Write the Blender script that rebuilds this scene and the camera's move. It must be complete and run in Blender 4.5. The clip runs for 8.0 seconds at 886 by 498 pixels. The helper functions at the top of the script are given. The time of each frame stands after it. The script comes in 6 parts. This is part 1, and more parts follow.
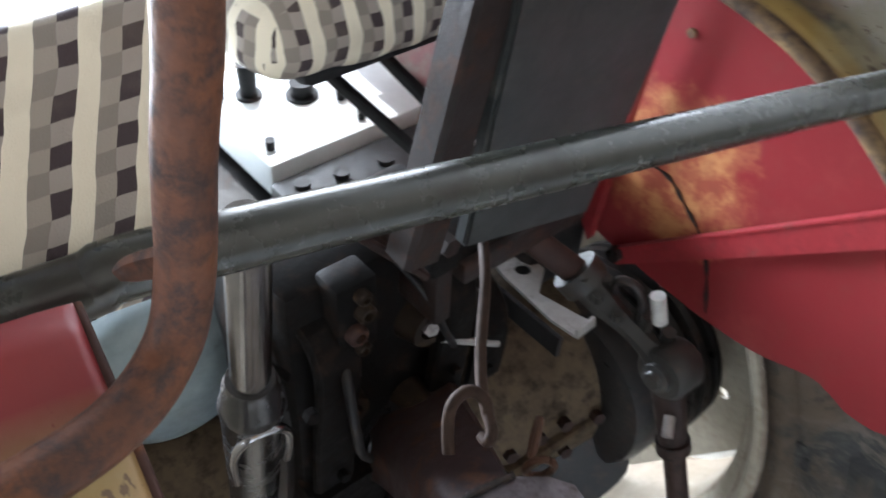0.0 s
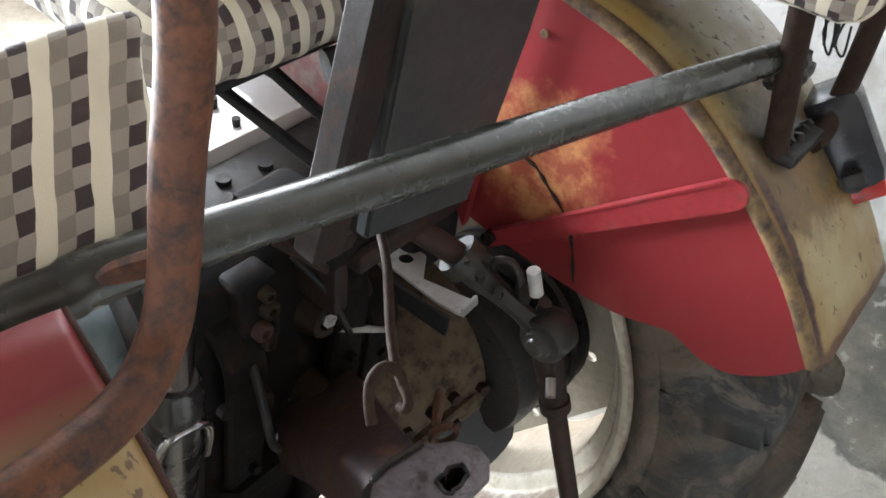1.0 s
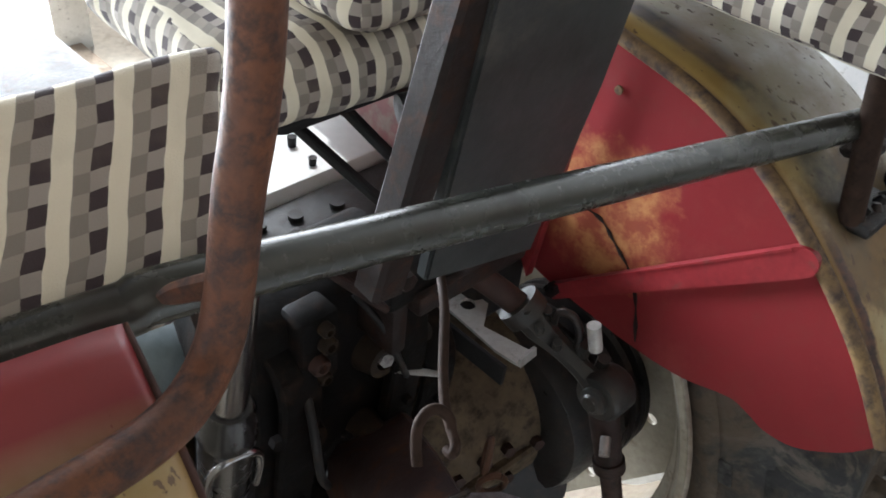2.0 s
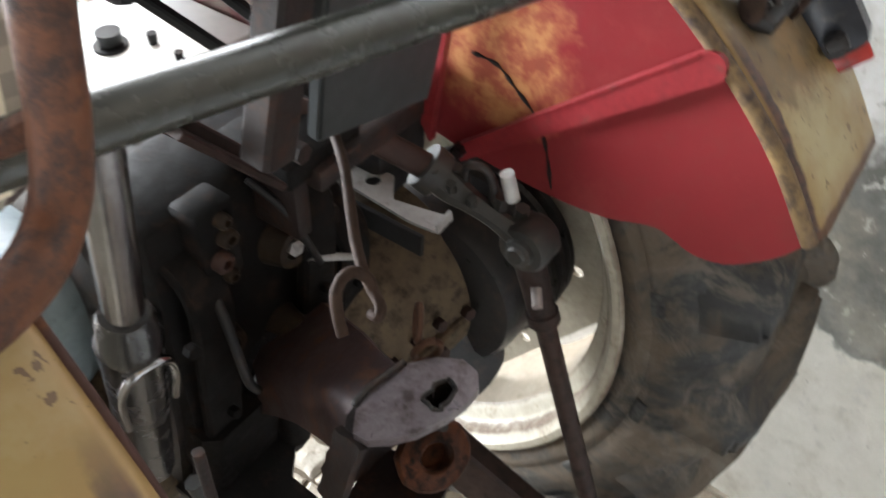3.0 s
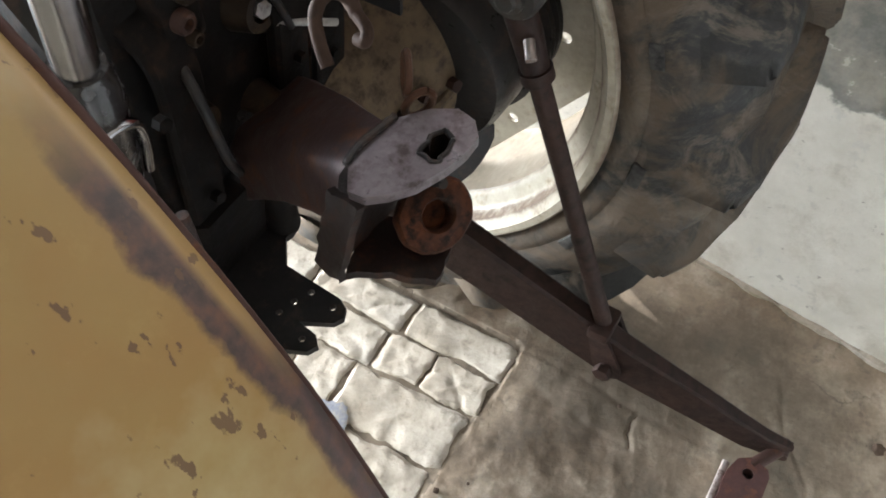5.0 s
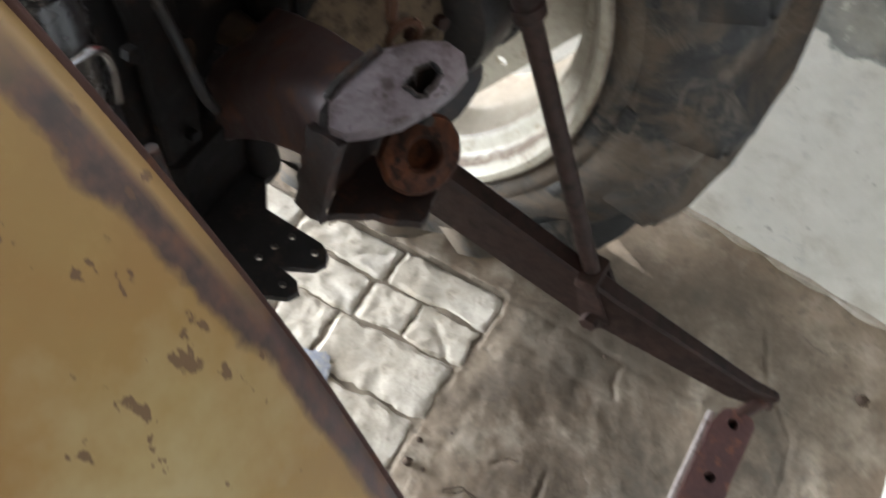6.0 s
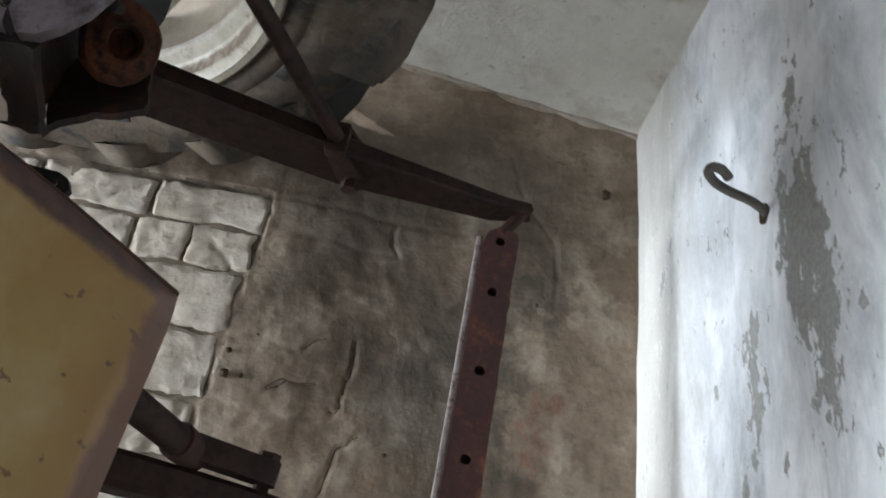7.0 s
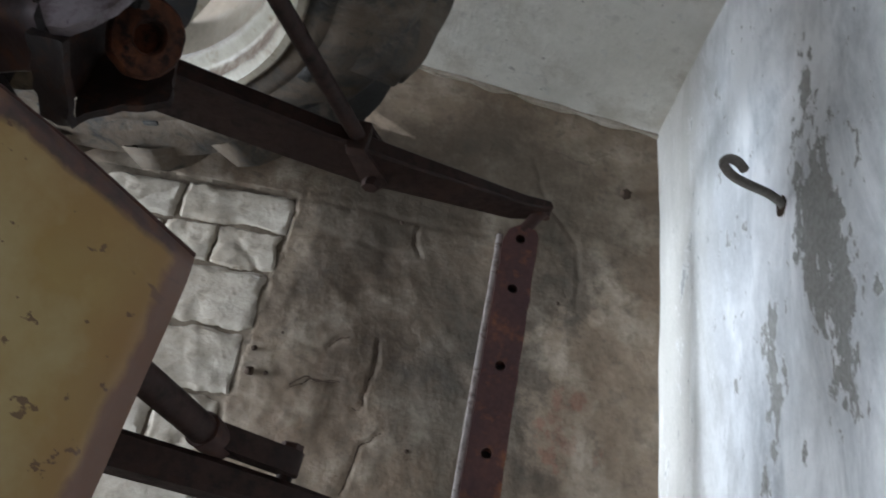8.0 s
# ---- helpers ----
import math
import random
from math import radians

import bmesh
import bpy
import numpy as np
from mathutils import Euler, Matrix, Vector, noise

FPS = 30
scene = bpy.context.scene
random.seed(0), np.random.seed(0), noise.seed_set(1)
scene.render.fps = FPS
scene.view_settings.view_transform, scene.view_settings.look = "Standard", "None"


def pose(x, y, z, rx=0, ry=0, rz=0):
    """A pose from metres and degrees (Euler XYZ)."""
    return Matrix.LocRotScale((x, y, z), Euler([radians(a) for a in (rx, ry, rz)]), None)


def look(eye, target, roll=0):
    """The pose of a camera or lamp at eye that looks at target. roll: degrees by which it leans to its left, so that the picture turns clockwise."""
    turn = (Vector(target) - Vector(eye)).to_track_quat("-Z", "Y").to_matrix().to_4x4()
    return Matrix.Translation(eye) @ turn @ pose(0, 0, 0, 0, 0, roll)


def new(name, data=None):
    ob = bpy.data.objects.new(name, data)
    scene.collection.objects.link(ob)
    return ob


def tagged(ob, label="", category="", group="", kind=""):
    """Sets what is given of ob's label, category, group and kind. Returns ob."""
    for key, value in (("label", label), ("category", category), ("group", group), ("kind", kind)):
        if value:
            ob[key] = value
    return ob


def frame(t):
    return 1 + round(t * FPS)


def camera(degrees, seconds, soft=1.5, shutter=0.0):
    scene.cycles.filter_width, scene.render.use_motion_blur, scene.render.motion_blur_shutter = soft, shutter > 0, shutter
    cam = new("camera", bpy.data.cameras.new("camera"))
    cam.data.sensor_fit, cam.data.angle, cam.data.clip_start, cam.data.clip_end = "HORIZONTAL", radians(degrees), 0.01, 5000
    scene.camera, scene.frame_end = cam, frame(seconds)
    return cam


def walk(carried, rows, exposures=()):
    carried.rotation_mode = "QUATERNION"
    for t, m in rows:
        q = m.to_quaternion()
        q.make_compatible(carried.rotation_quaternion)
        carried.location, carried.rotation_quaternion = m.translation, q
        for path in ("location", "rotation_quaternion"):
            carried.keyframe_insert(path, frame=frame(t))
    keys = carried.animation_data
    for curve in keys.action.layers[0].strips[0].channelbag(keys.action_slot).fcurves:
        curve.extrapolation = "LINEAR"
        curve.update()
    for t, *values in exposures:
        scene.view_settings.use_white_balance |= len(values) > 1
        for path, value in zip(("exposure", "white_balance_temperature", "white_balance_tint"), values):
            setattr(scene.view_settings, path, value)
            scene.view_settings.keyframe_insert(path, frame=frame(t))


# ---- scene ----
cam = camera(54.49, 8.0, 1.65, 0.5)
PATH = [
    (0.0, look((-0.3602, -0.6636, 1.6264), (0.1335, -0.1063, 0.9589), 3.12)),
    (0.5, look((-0.4141, -0.6640, 1.6557), (0.1727, -0.2035, 0.9896), 5.21)),
    (1.0, look((-0.4242, -0.6758, 1.6641), (0.1870, -0.2383, 1.0046), 7.06)),
    (1.2, look((-0.4199, -0.6804, 1.6715), (0.1878, -0.2282, 1.0187), 7.05)),
    (2.3, look((-0.4230, -0.6887, 1.6557), (0.1460, -0.1510, 1.0336), 6.05)),
    (2.5, look((-0.4191, -0.6898, 1.6390), (0.1529, -0.1792, 0.9971), 5.18)),
    (3.0, look((-0.4059, -0.6830, 1.5936), (0.1918, -0.2837, 0.8984), 2.76)),
    (3.5, look((-0.4012, -0.6732, 1.5703), (0.1968, -0.3400, 0.8413), 0.98)),
    (4.0, look((-0.4093, -0.6676, 1.5418), (0.1575, -0.3589, 0.7780), 0.03)),
    (4.5, look((-0.4192, -0.6717, 1.5137), (0.1024, -0.3857, 0.7099), 0.75)),
    (4.7, look((-0.4249, -0.6736, 1.5124), (0.0798, -0.3902, 0.6969), 0.76)),
    (5.8, look((-0.4039, -0.6796, 1.4845), (0.4988, -0.1064, -0.2056), 1.46)),
    (6.0, look((-0.4134, -0.6706, 1.4780), (0.4962, -0.1711, -0.2318), 2.67)),
    (6.2, look((-0.4245, -0.6807, 1.4707), (0.5042, -0.3071, -0.2608), 5.14)),
    (6.3, look((-0.4310, -0.6915, 1.4700), (0.5025, -0.3965, -0.2755), 6.45)),
    (6.5, look((-0.4467, -0.7121, 1.4777), (0.4941, -0.5619, -0.2808), 9.10)),
    (7.0, look((-0.4804, -0.7306, 1.5037), (-0.0192, -0.7437, 0.6164), 12.90)),
    (7.5, look((-0.5038, -0.7452, 1.5167), (-0.0507, -0.7656, 0.6255), 12.33)),
    (8.0, look((-0.5056, -0.7458, 1.5112), (-0.0396, -0.7253, 0.6267), 8.88)),
]
EXPOSURES = [(0.0, 0.66, 5800, 10), (0.6, 0.58, 6150, 10), (1.2, 0.55, 6200, 10), (2.5, 0.0, 6000, 10), (3.0, 0.7, 6350, 10), (3.5, 0.72, 6500, 10), (4.7, 0.7, 6400, 10), (5.8, 0.68, 6200, 10), (6.0, 0.52, 6200, 10), (6.5, -0.26, 6200, 10), (7.0, -0.5, 6100, 10), (7.5, -0.58, 5950, 10), (8.0, -0.65, 5900, 10)]
walk(cam, PATH, EXPOSURES)

# ---- light ----
world = bpy.data.worlds.new("world")
scene.world = world
world.use_nodes = True
wn = world.node_tree
sky = wn.nodes.new("ShaderNodeTexSky")
sky.sky_type, sky.sun_disc = "NISHITA", False
sky.sun_elevation, sky.sun_rotation = radians(40), radians(20)
wn.links.new(sky.outputs[0], wn.nodes["Background"].inputs[0])
wn.nodes["Background"].inputs[1].default_value = 0.05


def area_lamp(name, m, sx, sy, watts, color):
    data = bpy.data.lights.new(name, "AREA")
    data.shape, data.size, data.size_y, data.energy, data.color = "RECTANGLE", sx, sy, watts, color
    ob = new(name, data)
    ob.matrix_basis = m
    return ob


# sun on the yard outside, and daylight through the side and front openings
sun = new("sun", bpy.data.lights.new("sun", "SUN"))
sun.data.energy, sun.data.angle, sun.data.color = 3.0, radians(0.6), (1.0, 0.96, 0.9)
sun.matrix_basis = look((0.5, 1.0, 2.2), (0, 0, 0))
area_lamp("side_door_daylight", look((0.82, 1.40, 1.35), (-0.6, 0.55, 0.45)), 2.5, 1.8, 120, (0.97, 0.985, 1.0))
area_lamp("front_door_daylight", look((-0.75, 4.5, 1.0), (-0.45, -1.0, 0.35)), 2.7, 1.9, 1300, (0.92, 0.97, 1.0))
# fill lamp added inside the solid west wall; no doorway stands there
area_lamp("west_fill", look((-3.3, 0.4, 1.5), (0.5, -0.6, 0.8)), 1.8, 1.6, 38, (0.93, 0.97, 1.0))


# ---- materials ----
def mat(name, build):
    m = bpy.data.materials.new(name)
    m.use_nodes = True
    nt = m.node_tree
    b = nt.nodes["Principled BSDF"]
    build(nt, b)
    return m


def node(nt, kind, **inputs):
    n = nt.nodes.new(kind)
    for k, v in inputs.items():
        n.inputs[k.replace("_", " ")].default_value = v
    return n


def tex(nt, scale, detail=4.0, rough=0.55, coord="Object", stretch=(1, 1, 1), kind="noise"):
    c = nt.nodes.new("ShaderNodeTexCoord")
    mp = nt.nodes.new("ShaderNodeMapping")
    mp.inputs["Scale"].default_value = stretch
    nt.links.new(c.outputs[coord], mp.inputs[0])
    if kind == "noise":
        n = node(nt, "ShaderNodeTexNoise", Scale=scale, Detail=detail, Roughness=rough)
    else:
        n = node(nt, "ShaderNodeTexVoronoi", Scale=scale)
        n.feature = kind
    nt.links.new(mp.outputs[0], n.inputs["Vector"])
    return n


def ramp(nt, src, stops, interp="LINEAR"):
    r = nt.nodes.new("ShaderNodeValToRGB")
    r.color_ramp.interpolation = interp
    e = r.color_ramp.elements
    while len(e) < len(stops):
        e.new(0.5)
    for el, (p, c) in zip(e, stops):
        el.position = p
        el.color = (*c, 1) if len(c) == 3 else c
    nt.links.new(src, r.inputs[0])
    return r.outputs[0]


def grey(v):
    return (v, v, v)


def mix(nt, fac, a, b, mode="MIX"):
    m = nt.nodes.new("ShaderNodeMix")
    m.data_type, m.blend_type = "RGBA", mode
    for sock, v in ((m.inputs[0], fac), (m.inputs[6], a), (m.inputs[7], b)):
        if isinstance(v, bpy.types.NodeSocket):
            nt.links.new(v, sock)
        else:
            sock.default_value = (*v, 1) if isinstance(v, tuple) else v
    return m.outputs[2]


def bump(nt, b, height, strength, dist=0.002):
    n = node(nt, "ShaderNodeBump", Strength=strength, Distance=dist)
    nt.links.new(height, n.inputs["Height"])
    if b.inputs["Normal"].links:
        nt.links.new(b.inputs["Normal"].links[0].from_socket, n.inputs["Normal"])
    nt.links.new(n.outputs[0], b.inputs["Normal"])


def worn(base, alt, dirt, scale=9.0, rough=(0.35, 0.6), metal=0.0, fine=90.0, amount=0.62, relief=0.25, spec=0.4):
    """Paint or metal of a base colour, with a second tone and dirt over it."""
    def build(nt, b):
        n1, n2, n3 = tex(nt, scale, 6, 0.65), tex(nt, fine, 5, 0.6), tex(nt, scale * 2.7, 8, 0.7)
        c = mix(nt, ramp(nt, n1.outputs[0], [(0.35, grey(0)), (0.68, grey(1))]), base, alt)
        c = mix(nt, ramp(nt, n3.outputs[0], [(amount - 0.08, grey(0)), (amount + 0.1, grey(1))]), c, dirt)
        c = mix(nt, 0.16, c, ramp(nt, n2.outputs[0], [(0.3, grey(0.1)), (0.7, grey(0.9))]), "OVERLAY")
        nt.links.new(c, b.inputs["Base Color"])
        r = ramp(nt, n3.outputs[0], [(0.3, grey(rough[0])), (0.75, grey(rough[1]))])
        nt.links.new(r, b.inputs["Roughness"])
        b.inputs["Metallic"].default_value = metal
        b.inputs["Specular IOR Level"].default_value = spec
        bump(nt, b, n3.outputs[0], relief, 0.002)
        bump(nt, b, n2.outputs[0], relief, 0.0006)
    return build


IRON = mat("dark_greasy_iron", worn((0.009, 0.0087, 0.0087), (0.016, 0.0135, 0.013), (0.045, 0.027, 0.020), 14, (0.22, 0.6), 0.0, 70, 0.6, 0.6, spec=0.3))
BLACK = mat("black_paint", worn((0.012, 0.012, 0.013), (0.02, 0.02, 0.021), (0.045, 0.035, 0.028), 12, (0.35, 0.6), spec=0.16))
# oily grime, with the shade under the seat bracket put into its near-black colour
GRIME_SHADE = mat("matt_grime_and_shade", worn((0.0042, 0.0040, 0.0040), (0.007, 0.006, 0.0057), (0.024, 0.015, 0.011), 17, (0.5, 0.9), 0.0, 80, 0.60, 0.7, spec=0.08))
RUST = mat("rusty_tube", worn((0.068, 0.029, 0.018), (0.12, 0.044, 0.019), (0.032, 0.020, 0.018), 34, (0.42, 0.7), 0.1, 160, 0.54, 0.4, spec=0.3))
RUSTY_STEEL = mat("brown_rusty_steel", worn((0.018, 0.0100, 0.0082), (0.032, 0.0155, 0.0112), (0.011, 0.0078, 0.0070), 18, (0.5, 0.8), 0.1, 120, 0.57, 0.45, spec=0.2))
ORANGE_RUST = mat("orange_rust", worn((0.080, 0.027, 0.012), (0.022, 0.012, 0.009), (0.010, 0.008, 0.0075), 30, (0.7, 0.9), 0.0, 160, 0.54, 0.7, spec=0.12))
TORN = mat("dark_torn_plate", worn((0.012, 0.0088, 0.0085), (0.019, 0.012, 0.0105), (0.048, 0.021, 0.012), 20, (0.5, 0.75), 0.1, 120, 0.6, 0.6, spec=0.2))
PIPE_GREY = mat("grey_painted_pipe", worn((0.024, 0.026, 0.022), (0.036, 0.038, 0.032), (0.016, 0.014, 0.011), 10, (0.18, 0.38), 0.1, 90, 0.58, 0.2, spec=0.55))
WORN_STEEL = mat("worn_dark_steel", worn((0.11, 0.094, 0.104), (0.16, 0.14, 0.15), (0.055, 0.040, 0.040), 20, (0.24, 0.46), 0.6, 120, 0.58, 0.35))
TAN = mat("tan_dusty_casting", worn((0.090, 0.066, 0.041), (0.064, 0.045, 0.028), (0.024, 0.017, 0.012), 16, (0.6, 0.85), 0.0, 90, 0.56, 0.4, spec=0.15))
COVER = mat("white_cover_paint", worn((0.80, 0.83, 0.83), (0.74, 0.77, 0.77), (0.5, 0.5, 0.5), 10, (0.14, 0.28), 0.0, 60, 0.75, 0.08))
def rim_paint(nt, b):
    """Cream paint with rust run along the rim's steps and dust below."""
    worn((0.37, 0.338, 0.272), (0.30, 0.272, 0.212), (0.15, 0.10, 0.055), 9, (0.4, 0.6), 0.0, 80, 0.66, 0.15, 0.3)(nt, b)
    c = b.inputs["Base Color"].links[0].from_socket
    n = tex(nt, 16, 7, 0.7)
    co = nt.nodes.new("ShaderNodeTexCoord")
    k = nt.nodes.new("ShaderNodeVectorMath")
    k.operation = "MULTIPLY"
    nt.links.new(co.outputs["Object"], k.inputs[0])
    k.inputs[1].default_value = (0, 1, 1)
    ln = nt.nodes.new("ShaderNodeVectorMath")
    ln.operation = "LENGTH"
    nt.links.new(k.outputs[0], ln.inputs[0])
    w = nt.nodes.new("ShaderNodeMath")
    w.operation = "MULTIPLY_ADD"
    nt.links.new(n.outputs[0], w.inputs[0])
    w.inputs[1].default_value = 0.02
    nt.links.new(ln.outputs["Value"], w.inputs[2])
    band = ramp(nt, w.outputs[0], [(0.0, grey(0)), (0.423, grey(0)), (0.428, grey(0.8)), (0.434, grey(0)), (0.453, grey(0)), (0.457, grey(0.9)), (0.462, grey(0.1)), (0.482, grey(0)), (0.486, grey(0.85))])
    nt.links.new(mix(nt, band, c, (0.075, 0.04, 0.022)), b.inputs["Base Color"])


CREAM = mat("cream_rim_paint", rim_paint)
REDP = mat("red_bracket_paint", worn((0.225, 0.022, 0.026), (0.185, 0.017, 0.021), (0.13, 0.045, 0.035), 14, (0.3, 0.5), 0.0, 90, 0.66, 0.2))
# fender red, darkened to keep its bounced light off the white cover
MUTED_RED = mat("muted_dark_red_paint", worn((0.10, 0.028, 0.026), (0.075, 0.024, 0.022), (0.09, 0.07, 0.055), 8, (0.5, 0.7), 0.0, 80, 0.55, 0.2, spec=0.2))
LENS = mat("red_lens", worn((0.35, 0.02, 0.015), (0.3, 0.02, 0.015), (0.1, 0.02, 0.015), 10, (0.15, 0.3)))
BLUEGREY = mat("pale_blue_grey_tank", worn((0.20, 0.245, 0.265), (0.16, 0.20, 0.22), (0.05, 0.055, 0.06), 9, (0.3, 0.5), 0.0, 60, 0.66, 0.2))
TEAL = mat("pale_teal_paint", worn((0.34, 0.45, 0.42), (0.3, 0.4, 0.38), (0.15, 0.18, 0.17), 7, (0.3, 0.5)))


def fender_red(nt, b):
    n1, n2, n3 = tex(nt, 4.5, 5, 0.6), tex(nt, 21, 9, 0.72), tex(nt, 120, 4)
    c = mix(nt, ramp(nt, n1.outputs[0], [(0.3, grey(0)), (0.7, grey(1))]), (0.205, 0.020, 0.024), (0.165, 0.016, 0.019))
    pos = nt.nodes.new("ShaderNodeNewGeometry")
    d = nt.nodes.new("ShaderNodeVectorMath")
    d.operation = "DISTANCE"
    nt.links.new(pos.outputs["Position"], d.inputs[0])
    d.inputs[1].default_value = (0.30, -0.275, 1.10)
    a = nt.nodes.new("ShaderNodeMath")
    a.operation = "MULTIPLY_ADD"
    nt.links.new(n2.outputs[0], a.inputs[0])
    a.inputs[1].default_value = -0.135
    nt.links.new(d.outputs["Value"], a.inputs[2])
    worn_through = ramp(nt, a.outputs[0], [(0.0, grey(0.75)), (0.014, grey(0.4)), (0.034, grey(0))])
    patchy = tex(nt, 34, 8, 0.66)
    worn_through = mix(nt, 1.0, worn_through, ramp(nt, patchy.outputs[0], [(0.40, grey(0.25)), (0.58, grey(1))]), "MULTIPLY")
    c = mix(nt, worn_through, c, (0.46, 0.23, 0.09))
    dust = tex(nt, 38, 8, 0.7)
    c = mix(nt, ramp(nt, dust.outputs[0], [(0.5, grey(0)), (0.68, grey(0.35))]), c, (0.17, 0.035, 0.03))
    scuff = tex(nt, 9, 9, 0.75)
    c = mix(nt, ramp(nt, scuff.outputs[0], [(0.54, grey(0)), (0.66, grey(0.18))]), c, (0.32, 0.07, 0.06))
    nt.links.new(c, b.inputs["Base Color"])
    nt.links.new(ramp(nt, n2.outputs[0], [(0.3, grey(0.35)), (0.8, grey(0.5))]), b.inputs["Roughness"])
    b.inputs["Specular IOR Level"].default_value = 0.28
    bump(nt, b, n1.outputs[0], 0.25, 0.006)
    bump(nt, b, n3.outputs[0], 0.05, 0.0005)


FENDER_RED = mat("faded_red_fender", fender_red)


def fender_cream(nt, b, RED0=9.0):
    """Cream wrap: a red field near the top, brown bare steel along the inner edge (UV x in metres from that edge)."""
    n1, n2, n3 = tex(nt, 6, 5, 0.6), tex(nt, 26, 8, 0.7), tex(nt, 60, 6, 0.7)
    c = mix(nt, ramp(nt, n1.outputs[0], [(0.3, grey(0)), (0.7, grey(1))]), (0.265, 0.190, 0.064) if RED0 < 1 else (0.35, 0.285, 0.145), (0.220, 0.150, 0.050) if RED0 < 1 else (0.29, 0.225, 0.105))
    uv = nt.nodes.new("ShaderNodeUVMap")
    sep = nt.nodes.new("ShaderNodeSeparateXYZ")
    nt.links.new(uv.outputs[0], sep.inputs[0])
    red = nt.nodes.new("ShaderNodeMapRange")
    nt.links.new(sep.outputs[1], red.inputs[0])
    red.inputs[1].default_value, red.inputs[2].default_value = RED0, RED0 + 0.03
    if RED0 > 1:
        geo = nt.nodes.new("ShaderNodeNewGeometry")
        gx = nt.nodes.new("ShaderNodeSeparateXYZ")
        nt.links.new(geo.outputs["Position"], gx.inputs[0])
        front = nt.nodes.new("ShaderNodeMapRange")
        nt.links.new(gx.outputs[1], front.inputs[0])
        front.inputs[1].default_value, front.inputs[2].default_value = -0.50, -0.45
        wob = nt.nodes.new("ShaderNodeMath")
        wob.operation = "MULTIPLY_ADD"
        nt.links.new(n1.outputs[0], wob.inputs[0])
        wob.inputs[1].default_value = 0.03
        nt.links.new(gx.outputs[0], wob.inputs[2])
        # past the yellow edge, a black-to-white run paints the doorway's reflection into the colour
        old = ramp(nt, wob.outputs[0], [(0.342, (0.30, 0.215, 0.062)), (0.352, (0.02, 0.016, 0.015)), (0.372, (0.03, 0.025, 0.024)), (0.405, (0.62, 0.61, 0.58))])
        c = mix(nt, front.outputs[0], c, old)
        d = nt.nodes.new("ShaderNodeVectorMath")
        d.operation = "DISTANCE"
        nt.links.new(geo.outputs["Position"], d.inputs[0])
        d.inputs[1].default_value = (0.385, -0.515, 1.205)
        g = nt.nodes.new("ShaderNodeMath")
        g.operation = "MULTIPLY_ADD"
        nt.links.new(n2.outputs[0], g.inputs[0])
        g.inputs[1].default_value = -0.16
        nt.links.new(d.outputs["Value"], g.inputs[2])
        c = mix(nt, ramp(nt, g.outputs[0], [(0.0, grey(0.9)), (0.03, grey(0))]), c, (0.05, 0.04, 0.028))
    rag, rag2 = tex(nt, 30, 7, 0.6), tex(nt, 110, 5, 0.6)
    edge = nt.nodes.new("ShaderNodeMath")
    edge.operation = "MULTIPLY_ADD"
    nt.links.new(rag.outputs[0], edge.inputs[0])
    thin = nt.nodes.new("ShaderNodeMapRange")
    nt.links.new(sep.outputs[1], thin.inputs[0])
    thin.inputs[1].default_value, thin.inputs[2].default_value = 0.02, 0.13
    thin.inputs[3].default_value, thin.inputs[4].default_value = -0.012, -0.028
    nt.links.new(thin.outputs[0], edge.inputs[1])
    nt.links.new(sep.outputs[0], edge.inputs[2])
    low = nt.nodes.new("ShaderNodeMapRange")
    nt.links.new(sep.outputs[1], low.inputs[0])
    low.inputs[1].default_value, low.inputs[2].default_value = 0.225, 0.19
    bare = ramp(nt, edge.outputs[0], [(0.0, grey(1)), (0.0012, grey(0))])
    m = nt.nodes.new("ShaderNodeMath")
    m.operation = "MULTIPLY"
    nt.links.new(bare, m.inputs[0])
    nt.links.new(low.outputs[0], m.inputs[1])
    tail = nt.nodes.new("ShaderNodeMath")
    tail.operation = "MULTIPLY_ADD"
    nt.links.new(rag.outputs[0], tail.inputs[0])
    tail.inputs[1].default_value = -0.018
    nt.links.new(sep.outputs[1], tail.inputs[2])
    blot = tex(nt, 12, 5, 0.6)
    c = mix(nt, ramp(nt, blot.outputs[0], [(0.40, grey(0)), (0.64, grey(0.6))]), c, (0.235, 0.13, 0.036))
    c = mix(nt, ramp(nt, n2.outputs[0], [(0.55, grey(0)), (0.75, grey(0.35))]), c, (0.36, 0.27, 0.10))
    chalk = tex(nt, 8.5, 6, 0.62)
    c = mix(nt, ramp(nt, chalk.outputs[0], [(0.48, grey(0)), (0.62, grey(0.65))]), c, (0.36, 0.31, 0.175))
    c = mix(nt, ramp(nt, edge.outputs[0], [(0.0, grey(0.25)), (0.02, grey(0))]), c, (0.19, 0.092, 0.026))
    c = mix(nt, ramp(nt, tail.outputs[0], [(0.0, grey(0.4)), (0.03, grey(0))]), c, (0.19, 0.092, 0.026))
    rust = ramp(nt, rag2.outputs[0], [(0.38, (0.034, 0.023, 0.022)), (0.52, (0.062, 0.034, 0.030)), (0.70, (0.105, 0.048, 0.028))])
    c = mix(nt, m.outputs[0], c, rust)
    lip = nt.nodes.new("ShaderNodeMapRange")
    nt.links.new(sep.outputs[1], lip.inputs[0])
    lip.inputs[1].default_value, lip.inputs[2].default_value = 0.10, 0.14
    brim = mix(nt, 1.0, ramp(nt, sep.outputs[0], [(0.0045, grey(1)), (0.0055, grey(0))]), lip.outputs[0], "MULTIPLY")
    c = mix(nt, brim, c, (0.24, 0.15, 0.055))
